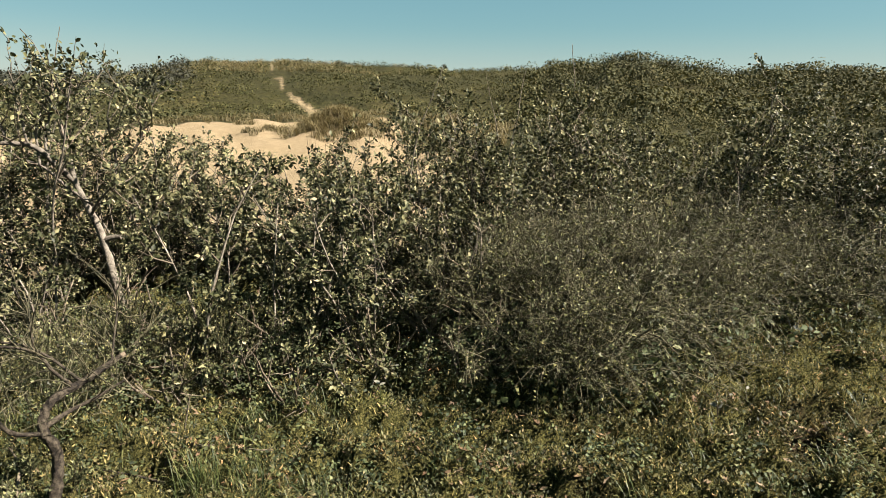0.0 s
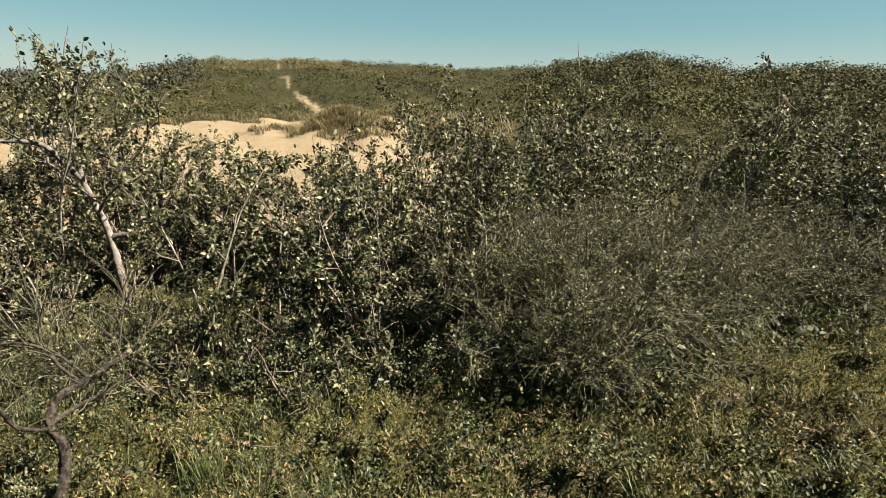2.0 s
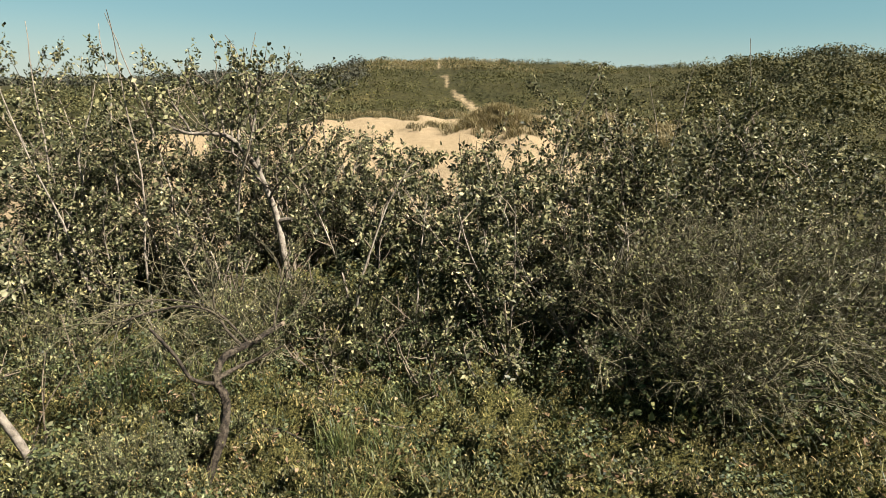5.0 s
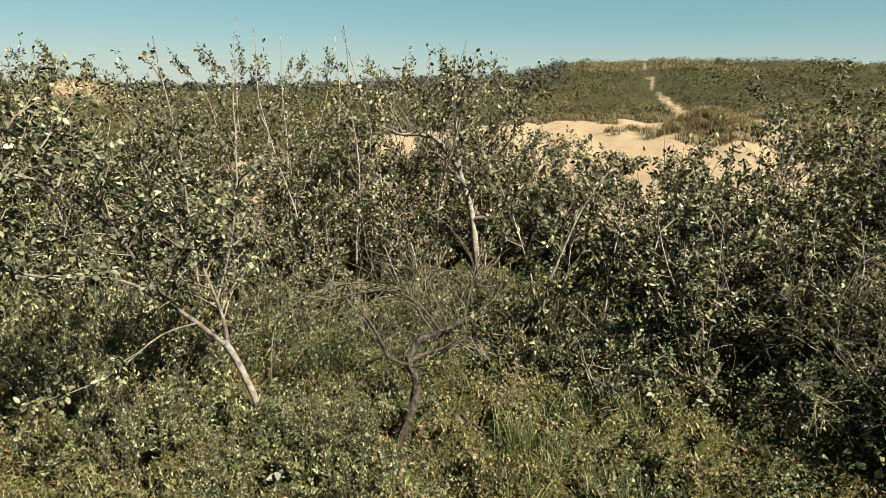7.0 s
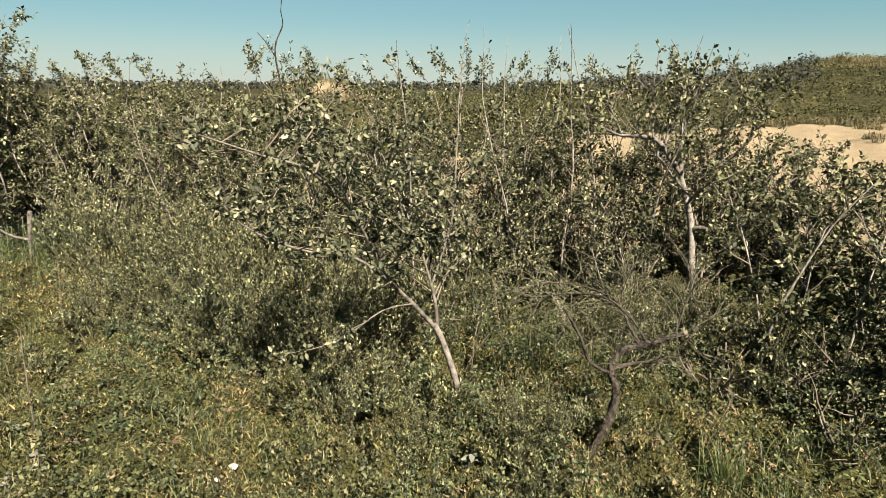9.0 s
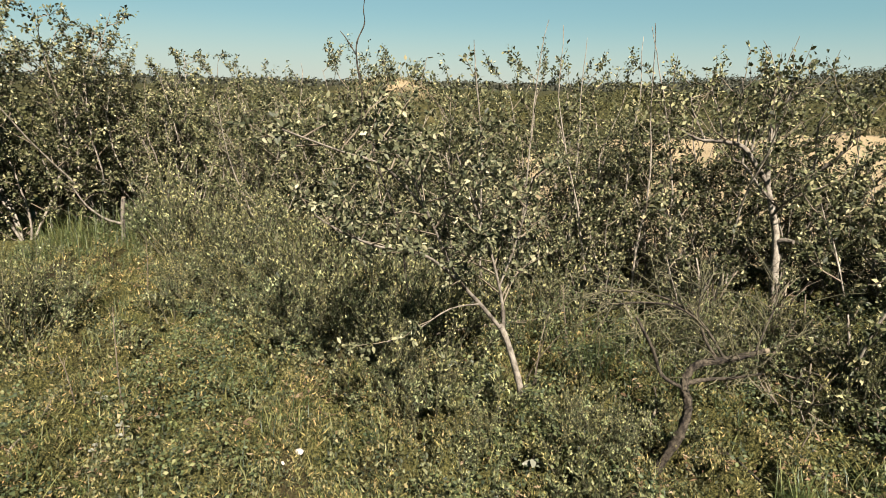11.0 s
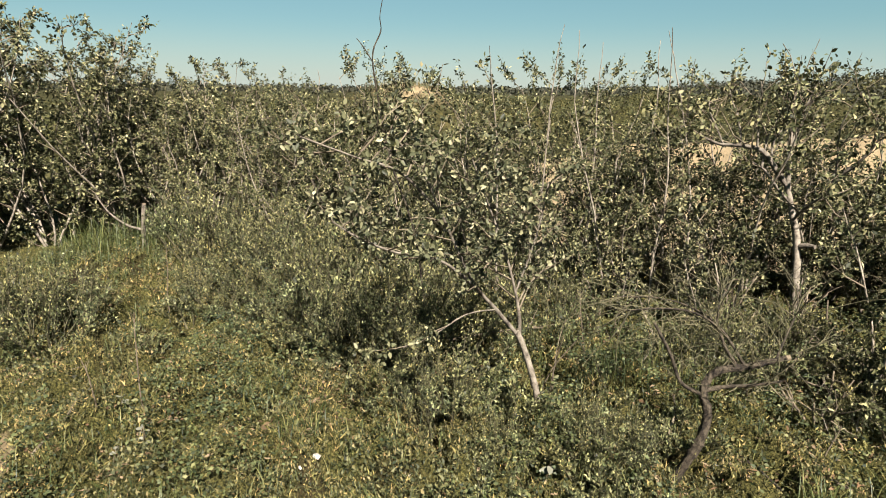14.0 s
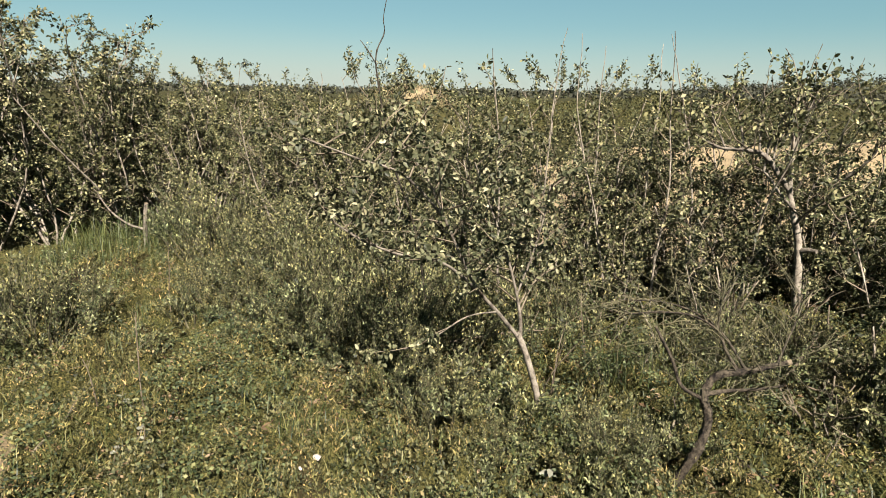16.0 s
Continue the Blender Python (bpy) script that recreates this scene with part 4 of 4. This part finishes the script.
def moss_cover():
    """Fine upright moss and seedling blades between the herbs."""
    shape = Shape()
    rng, x, y, z = scatter_points(205, 330000, 1.95, 6.6, power=1.1)
    keep = (wave(x, y, 0.8, 49) + rng.normal(0, 0.5, len(x)) > -0.7 + 0.4 * step(40, 70, np.degrees(np.arctan2(-x, y))) - 0.6 * step(6, 14, -np.degrees(np.arctan2(-x, y)))) & clear_of_sand(rng, x, y) & (np.hypot(x, y) < open_to(x, y))
    x, y, z = x[keep], y[keep], z[keep]
    n = len(x)
    along = np.stack([rng.normal(0, 0.75, n), rng.normal(0, 0.75, n), np.ones(n)], -1)
    L = rng.uniform(0.014, 0.042, n) * (1 + 0.6 * wave(x, y, 0.25, 54))
    slivers(shape, np.stack([x, y, z - 0.003], -1), along, rng.normal(0, 1, (n, 3)) + [0.3, 0, 0.3], L, rng.uniform(0.005, 0.013, n) * (0.6 + np.hypot(x, y) * 0.14))
    stuff("moss", shape, MAT_MOSS, "short yellow-brown moss and seedling grass between the herbs", "moss")


def bramble_carpet():
    """Leaves in threes on short stalks, heaped in hummocks and climbing at the thicket's foot."""
    shape = Shape()
    rng, x, y, z = scatter_points(202, 60000, 1.95, 7.5, power=0.95)
    heap = heaped(x, y)
    keep = (heap + rng.normal(0, 0.16, len(x)) > 0.46 + 0.28 * wave(x, y, 0.3, 52)) & clear_of_sand(rng, x, y) & (np.hypot(x, y) < open_to(x, y) + 0.8)
    x, y, z, heap = x[keep], y[keep], z[keep], heap[keep]
    n = len(x)
    at = np.stack([x, y, z + 0.015 + rng.uniform(0.15, 1, n) * (0.05 + 0.26 * heap)], -1)
    a = rng.uniform(0, 2 * np.pi, n)
    face = rng.normal(0, 0.6, (n, 3)) + [0.25, 0, 0.8]
    L = rng.uniform(0.011, 0.026, n)
    for k in range(3):
        b = a + (k - 1) * 1.5
        along = np.stack([np.cos(b), np.sin(b), rng.uniform(-0.6, 0.4, n)], -1)
        leaves(shape, at + along * 0.010, along, face + rng.normal(0, 0.35, (n, 3)), L, L * 0.68, False)
    stuff("brambles", shape, MAT_BRAMBLE, "low dark green bramble leaves heaped over the ground", "brambles")


def grass_cover():
    shape = Shape()
    rng, x, y, z = scatter_points(203, 1900, 1.95, 9.5, power=1.2)
    az = np.degrees(np.arctan2(-x, y))
    r = np.hypot(x, y)
    keep = (wave(x, y, 1.3, 47) + 0.35 * step(55, 75, az) + 0.9 * step(82, 95, az) * step(5, 7, r) + rng.normal(0, 0.5, len(x)) > 0.05) & clear_of_sand(rng, x, y)
    keep &= (r < open_to(x, y) + 0.3) | (az > 82)
    x, y, z, az, r = x[keep], y[keep], z[keep], az[keep], r[keep]
    per = 26
    n = len(x) * per
    tallness = np.repeat(0.07 + 0.07 * rng.uniform(0, 1, len(x)) + 0.24 * step(85, 95, az) * step(6, 7.5, r), per)
    at = np.stack([np.repeat(x, per), np.repeat(y, per), np.repeat(z, per)], -1) + rng.normal(0, 0.055, (n, 3)) * [1, 1, 0]
    way = np.stack([rng.normal(0, 0.5, n), rng.normal(0, 0.5, n), np.ones(n)], -1)
    blades(shape, at, way, tallness * rng.uniform(0.5, 1.25, n), rng.uniform(0.0012, 0.0026, n), rng.uniform(0.1, 0.9, n))
    stuff("grass", shape, MAT_GRASS, "tufts of green and yellowing grass", "grass")


def litter_cover():
    shape = Shape()
    rng, x, y, z = scatter_points(204, 34000, 1.4, 7.0)
    keep = wave(x, y, 1.2, 51) + 0.9 * np.exp(-((x + 1.22) ** 2 + (y - 2.28) ** 2) / 0.12) + rng.normal(0, 0.5, len(x)) > 0.25
    x, y, z = x[keep], y[keep], z[keep]
    n = len(x)
    at = np.stack([x, y, z + rng.uniform(0.003, 0.03, n)], -1)
    along = np.stack([rng.normal(0, 1, n), rng.normal(0, 1, n), rng.normal(0, 0.25, n)], -1)
    face = rng.normal(0, 0.35, (n, 3)) + [0, 0, 1]
    L = rng.uniform(0.014, 0.05, n)
    leaves(shape, at, along, face, L, L * rng.uniform(0.15, 0.6, n), False)
    stuff("leaf_litter", shape, MAT_LITTER, "dry tan leaf litter and stalks on the ground", "litter")


def grass_tuft(seed, x, y, tallness, count, spread):
    """A tuft of upright grass."""
    rng = np.random.RandomState(seed)
    shape = Shape()
    at = rng.normal(0, spread, (count, 3)) * [1, 1, 0] - [0, 0, 0.02]
    way = np.stack([rng.normal(0, 0.16, count), rng.normal(0, 0.16, count), np.ones(count)], -1)
    blades(shape, at, way, tallness * rng.uniform(0.5, 1.15, count), rng.uniform(0.0011, 0.0022, count), rng.uniform(0.05, 0.6, count))
    ob = tagged(part("grass", shape, MAT_GRASS), "upright tuft of green and straw-coloured grass", "grass", kind="stuff")
    ob.location = (x, y, float(land(x, y)))


for k, (x, y, tallness, count, spread) in enumerate([(-1.05, 2.28, 0.26, 170, 0.045), (-0.86, 2.36, 0.18, 90, 0.05), (1.35, 3.9, 0.30, 120, 0.10), (1.9, 4.3, 0.32, 130, 0.12), (-2.35, 2.45, 0.34, 150, 0.12),
                                                     (-2.0, 2.65, 0.32, 140, 0.12), (-6.6, 0.15, 0.42, 220, 0.18), (-6.9, -0.35, 0.45, 240, 0.2), (-6.4, -0.6, 0.35, 200, 0.18), (-7.3, 0.1, 0.45, 220, 0.2)]):
    grass_tuft(560 + k, x, y, tallness, count, spread)
herb_carpet()
moss_cover()
bramble_carpet()
grass_cover()
litter_cover()


# ---- the far side ----
def clumps(seed, x, y, size, cards, card, mat, name, label, category, tall=0.8):
    """Rounded shrubs made of many loose leaf sprays."""
    rng = np.random.RandomState(seed)
    n = len(x) * cards
    s = np.repeat(size, cards)
    d = unit(rng.normal(0, 1, (n, 3)))
    d[:, 2] = np.abs(d[:, 2])
    rad = rng.uniform(0.75, 1.0, n)[:, None]
    at = np.stack([np.repeat(x, cards), np.repeat(y, cards), np.repeat(land(x, y), cards)], -1) + d * rad * s[:, None] * [1, 1, tall]
    along = np.cross(d, rng.normal(0, 1, (n, 3))) + d * 0.25
    face = d + rng.normal(0, 0.35, (n, 3))
    L = card * rng.uniform(0.6, 1.4, n) * np.sqrt(s)
    shape = Shape()
    slivers(shape, at, along, face, L, L * 1.05)
    return stuff(name, shape, mat, label, category)


def far_scrub():
    rng = np.random.RandomState(301)
    n = 5200
    az = np.radians(rng.uniform(-44, 48, n))
    r = np.sqrt(rng.uniform(48**2, 98**2, n))
    x, y = -np.sin(az) * r, np.cos(az) * r
    deg = np.degrees(az)
    grassy = np.exp(-((deg - 17.5) / 5.5) ** 2) * step(80, 92, r)
    keep = (to_way(x, y) > 0.6 + rng.uniform(0, 0.6, n)) & (sandy(x, y) < 0.2) & (rng.uniform(0, 1, n) > grassy * 0.85) & (r > 48.5)
    x, y, deg = x[keep], y[keep], deg[keep]
    lump = 0.75 + 0.6 * wave(x, y, 6, 61)
    size = rng.uniform(0.6, 1.1, len(x)) * np.clip(lump, 0.55, 1.3)
    clumps(302, x, y, size, 30, 0.18, MAT_SCRUB, "scrub", "dark green buckthorn scrub over the far dune", "scrub")
    # larger rounded bushes on the hill to the right
    n = 430
    az, r = np.radians(rng.uniform(-44, -7, n)), np.sqrt(rng.uniform(44**2, 90**2, n))
    clumps(303, -np.sin(az) * r, np.cos(az) * r, rng.uniform(1.0, 2.4, n), 140, 0.17, MAT_SCRUB, "scrub", "rounded dark bushes over the dune", "scrub", 0.85)


    # nearer low bushes behind the thicket
    n = 300
    az, r = np.radians(rng.uniform(-46, -9, n)), np.sqrt(rng.uniform(14**2, 46**2, n))
    clumps(305, -np.sin(az) * r, np.cos(az) * r, rng.uniform(0.5, 1.0, n), 130, 0.12, MAT_SCRUB, "scrub", "low dark bushes behind the thicket", "scrub", 0.85)
    # the rounded dark bushes where the far dune runs out
    n = 150
    az, r = np.radians(rng.uniform(23, 42, n)), rng.uniform(62, 110, n)
    clumps(304, -np.sin(az) * r, np.cos(az) * r, rng.uniform(1.0, 2.2, n), 110, 0.2, MAT_WOODS, "scrub", "rounded dark bushes at the end of the dune", "scrub", 0.85)


def west_scrub():
    rng = np.random.RandomState(307)
    n = 1900
    az, r = np.radians(rng.uniform(40, 112, n)), np.sqrt(rng.uniform(11**2, 70**2, n))
    x, y = -np.sin(az) * r, np.cos(az) * r
    keep = sandy(x, y) < 0.15
    x, y = x[keep], y[keep]
    clumps(308, x, y, rng.uniform(0.4, 1.2, len(x)), 30, 0.18, MAT_SCRUB, "scrub", "low olive scrub over the dunes to the west", "scrub", 0.7)


def marram(seed, x, y, blades_each, tallness, spread, name, label):
    rng = np.random.RandomState(seed)
    n = len(x) * blades_each
    at = np.stack([np.repeat(x, blades_each), np.repeat(y, blades_each), np.repeat(land(x, y) - 0.03, blades_each)], -1) + rng.normal(0, spread, (n, 3)) * [1, 1, 0]
    way = np.stack([rng.normal(0, 0.35, n), rng.normal(0, 0.35, n), np.ones(n)], -1)
    shape = Shape()
    blades(shape, at, way, tallness * rng.uniform(0.6, 1.2, n), np.full(n, 0.016), rng.uniform(0.2, 1.0, n))
    return stuff(name, shape, MAT_MARRAM, label, "marram grass")


def far_marram():
    rng = np.random.RandomState(311)
    # on the crest beside the path
    n = 750
    az, r = np.radians(rng.normal(17, 5.0, n)), rng.uniform(78, 97, n)
    x, y = -np.sin(az) * r, np.cos(az) * r
    keep = to_way(x, y) > 0.7
    marram(312, x[keep], y[keep], 9, 0.75, 0.25, "marram", "pale dry marram grass on the dune crest")
    # along the foot of the path and the lip of the bowl
    n = 520
    f = rng.uniform(0, 1, n)
    az, r = np.radians(-6 + 34 * f), np.interp(-6 + 34 * f, [-10, -4, 2, 8, 15, 22, 28], [31, 45, 49, 51, 50, 48, 45]) + rng.normal(1.5, 1.3, n)
    x, y = -np.sin(az) * r, np.cos(az) * r
    keep = to_way(x, y) > 0.9
    marram(313, x[keep], y[keep], 12, 0.5, 0.22, "marram", "marram grass along the lip of the sand bowl")
    n = 160
    x, y = rng.normal(-40.5, 2.8, n), rng.normal(18.1, 3.2, n)
    marram(316, x, y, 12, 0.5, 0.25, "marram", "dry marram grass on a sandy dune")
    # the tussock mound, and single tussocks on the sand
    n = 230
    x, y = rng.normal(-7.1, 1.7, n), rng.normal(39.6, 1.5, n)
    marram(314, x, y, 24, 0.8, 0.16, "marram", "brown-grey marram tussocks on a sand mound")
    # the grown-over slope beside the bare sand
    n = 330
    az, r = np.radians(rng.uniform(-6, 3.6, n)), rng.uniform(34.5, 50, n)
    marram(315, -np.sin(az) * r, np.cos(az) * r, 14, 0.6, 0.25, "marram", "brown marram grass on the slope above the sand")
    for k, (tx, ty, tn) in enumerate([(-11.9, 40.6, 9), (-12.6, 37.5, 6), (2.0, 36.5, 14), (-14.8, 43.5, 8)]):
        marram(320 + k, rng.normal(tx, 0.35, tn), rng.normal(ty, 0.3, tn), 26, 0.55, 0.16, "marram", "single marram tussock on bare sand")


def far_woods():
    rng = np.random.RandomState(331)
    n = 1100
    az, r = np.radians(rng.uniform(19, 112, n)), rng.uniform(170, 330, n)
    x, y = -np.sin(az) * r, np.cos(az) * r
    deg = np.degrees(az)
    size = rng.uniform(1.3, 2.2, n) * np.interp(deg, [19, 30, 45, 60, 80, 112], [1.0, 1.5, 1.25, 1.0, 0.9, 0.9])
    clumps(332, x, y, size, 26, 0.75, MAT_WOODS, "woods", "distant dark line of pine woods", "woods", 1.35)


far_scrub()
west_scrub()
far_marram()
far_woods()


# ---- small things ----
def wilted_plant(seed, x, y, height, count, size):
    """A low plant with a few pale withered leaves."""
    rng = np.random.RandomState(seed)
    root = tagged(new("wilted_plant"), "small plant with pale withered leaves in the herbs", "plant", "wilted plants")
    stalk = Shape()
    line = bend_line(rng, (0, 0, -0.02), (rng.normal(0, 0.3), rng.normal(0, 0.3), 1), height, 4, 0.15)
    tube(stalk, line, np.linspace(0.0035, 0.0018, 5), 5)
    part("stalk", stalk, MAT_TWIG, root)
    for k in range(count):
        leaf = Shape()
        p, _ = place_on(line, rng.uniform(0.45, 1.0))
        a = rng.uniform(0, 2 * np.pi)
        leaves(leaf, p[None], np.array([[np.cos(a), np.sin(a), rng.uniform(-0.3, 0.6)]]), rng.normal(0, 0.5, (1, 3)) + [0.4, -0.2, 0.8], size * rng.uniform(0.7, 1.2), size * 0.62)
        part("leaf", leaf, MAT_PETAL, root)
    root.location = (x, y, float(land(x, y)))


for k, (x, y, height, count, size) in enumerate([(1.41, 2.90, 0.16, 4, 0.045), (1.77, 3.27, 0.18, 2, 0.035), (-0.07, 2.66, 0.12, 2, 0.04), (-0.42, 2.98, 0.24, 3, 0.05), (1.54, 2.96, 0.14, 2, 0.03),
                                                 (2.46, 3.16, 0.12, 2, 0.035), (-3.28, -0.22, 0.26, 3, 0.035), (-2.75, -0.10, 0.14, 5, 0.035), (-2.85, -0.25, 0.12, 4, 0.03), (-1.79, 1.47, 0.14, 3, 0.05),
                                                 (-1.48, 2.27, 0.10, 1, 0.06), (-2.81, -0.14, 0.10, 3, 0.035)]):
    wilted_plant(600 + k, x, y, height, count, size)


def dry_stalk(seed, x, y, height):
    rng = np.random.RandomState(seed)
    shape = Shape()
    line = bend_line(rng, (0, 0, -0.03), (rng.normal(0, 0.05), rng.normal(0, 0.05), 1), height, 6, 0.05)
    tube(shape, line, np.linspace(0.0045, 0.0022, 7), 6)
    for _ in range(3):
        q, e = place_on(line, rng.uniform(0.5, 0.95))
        tube(shape, bend_line(rng, q, e + rng.normal(0, 0.7, 3), 0.06, 2, 0.2), [0.002, 0.0015, 0.001], 4)
    ob = tagged(part("dry_stalk", shape, MAT_TWIG), "thin dry upright stalk in the grass", "stalk", "dry stalks")
    ob.location = (x, y, float(land(x, y)))


for k, (x, y, height) in enumerate([(-3.18, -0.31, 0.30), (-3.07, -0.10, 0.55), (0.02, 2.70, 0.26), (-1.31, 2.71, 0.22), (-2.6, 2.4, 0.6), (-0.6, 3.3, 0.5), (-4.6, 0.1, 0.6), (-6.4, 0.9, 0.7)]):
    dry_stalk(620 + k, x, y, height)


def coppiced_shrub(seed, x, y, stems, height):
    """Cut-back stems that fan out of one stool."""
    rng = np.random.RandomState(seed)
    root = tagged(new("coppiced_shrub"), "cut-back shrub with bare tan stems fanning out", "shrub", "coppiced shrubs")
    for k in range(stems):
        a = rng.uniform(0, 2 * np.pi)
        shape = Shape()
        line = bend_line(rng, (np.cos(a) * 0.03, np.sin(a) * 0.03, -0.04), (np.cos(a) * 0.6, np.sin(a) * 0.6, 1), height * rng.uniform(0.6, 1.15), 6, 0.13)
        tube(shape, line, np.linspace(0.010, 0.004, 7), 6)
        for _ in range(3):
            q, e = place_on(line, rng.uniform(0.4, 0.95))
            tube(shape, bend_line(rng, q, e + rng.normal(0, 0.6, 3), height * 0.35, 3, 0.2), np.linspace(0.0035, 0.0012, 4), 4)
        part("stem", shape, MAT_TWIG, root)
    root.location = (x, y, float(land(x, y)))


for k, (x, y, stems, height) in enumerate([(-1.19, 3.29, 9, 0.42), (-0.15, 3.75, 7, 0.6), (-1.9, 3.2, 6, 0.45), (-0.85, 3.08, 8, 0.38), (-1.5, 2.98, 6, 0.36), (2.1, 4.6, 7, 0.6), (-3.0, 2.9, 6, 0.5),
                                           (-2.05, 3.65, 7, 0.5), (-2.6, 3.7, 7, 0.55), (-2.3, 3.85, 6, 0.5), (0.35, 3.5, 6, 0.5), (-0.45, 3.45, 6, 0.55), (-0.9, 3.6, 7, 0.6), (-1.6, 3.45, 6, 0.5), (0.1, 3.3, 5, 0.45)]):
    coppiced_shrub(640 + k, x, y, stems, height)


def fallen_stick(seed, x, y, turn, length, mat):
    rng = np.random.RandomState(seed)
    shape = Shape()
    line = bend_line(rng, (-math.cos(turn) * length / 2, -math.sin(turn) * length / 2, 0.03), (math.cos(turn), math.sin(turn), 0.12), length, 7, 0.07)
    tube(shape, line, np.linspace(0.008, 0.003, 8), 7)
    for _ in range(3):
        q, e = place_on(line, rng.uniform(0.3, 0.9))
        tube(shape, bend_line(rng, q, e + rng.normal(0, 0.5, 3), length * 0.3, 3, 0.2), np.linspace(0.0035, 0.0015, 4), 5)
    ob = tagged(part("fallen_stick", shape, mat), "fallen dry stick lying in the herbs", "stick", "fallen sticks")
    ob.location = (x, y, float(land(x, y)))


for k, (x, y, turn, length, mat) in enumerate([(1.05, 3.35, 0.4, 0.5, MAT_TWIG), (0.75, 3.55, 2.4, 0.6, MAT_DEAD), (1.3, 3.2, 2.7, 0.4, MAT_DEAD), (-1.0, 2.55, 0.2, 0.35, MAT_TWIG), (-1.75, 2.25, 2.0, 0.4, MAT_TWIG),
                                               (-1.35, 2.45, 2.6, 0.45, MAT_DEAD), (-2.9, 1.9, 1.2, 0.6, MAT_TWIG), (-3.3, 0.9, 0.5, 0.4, MAT_TWIG), (-3.0, -0.5, 2.9, 0.35, MAT_TWIG), (-0.75, 2.6, 1.4, 0.3, MAT_TWIG)]):
    fallen_stick(660 + k, x, y, turn, length, mat)


def pebble_patch():
    """Pale pebbles on the bare sandy spot and a few in the grass."""
    rng = np.random.RandomState(680)
    x, y = rng.uniform(-4, 1, 260), rng.normal(-1.1, 0.5, 260)
    size = rng.uniform(0.004, 0.016, 260)
    big = np.array([(-2.31, 0.58, 0.03), (-2.09, 0.93, 0.022), (-2.29, 0.50, 0.018)])
    x, y, size = np.append(x, big[:, 0]), np.append(y, big[:, 1]), np.append(size, big[:, 2])
    keep = (sandy(x, y) > 0.3) | (np.arange(len(x)) >= 260)
    shape = Shape()
    ball = np.array([(1, 0, 0), (0, 1, 0), (-1, 0, 0), (0, -1, 0), (0, 0, 0.7), (0, 0, -0.7), (0.6, 0.6, 0.35), (-0.6, 0.6, 0.35), (-0.6, -0.6, 0.35), (0.6, -0.6, 0.35)])
    tris = np.array([(0, 6, 9), (6, 1, 7), (7, 2, 8), (8, 3, 9), (4, 9, 6), (4, 6, 7), (4, 7, 8), (4, 8, 9), (0, 1, 6), (1, 2, 7), (2, 3, 8), (3, 0, 9), (1, 0, 5), (2, 1, 5), (3, 2, 5), (0, 3, 5)])
    for px, py, ps in zip(x[keep], y[keep], size[keep]):
        v = ball * rng.uniform(0.75, 1.2, (10, 1)) * ps * [1, rng.uniform(0.6, 1), 0.7]
        shape.add(v + [px, py, float(land(px, py)) + ps * 0.25], tris)
    stuff("pebbles", shape, MAT_STONE, "pale pebbles on bare sand", "pebbles")


pebble_patch()
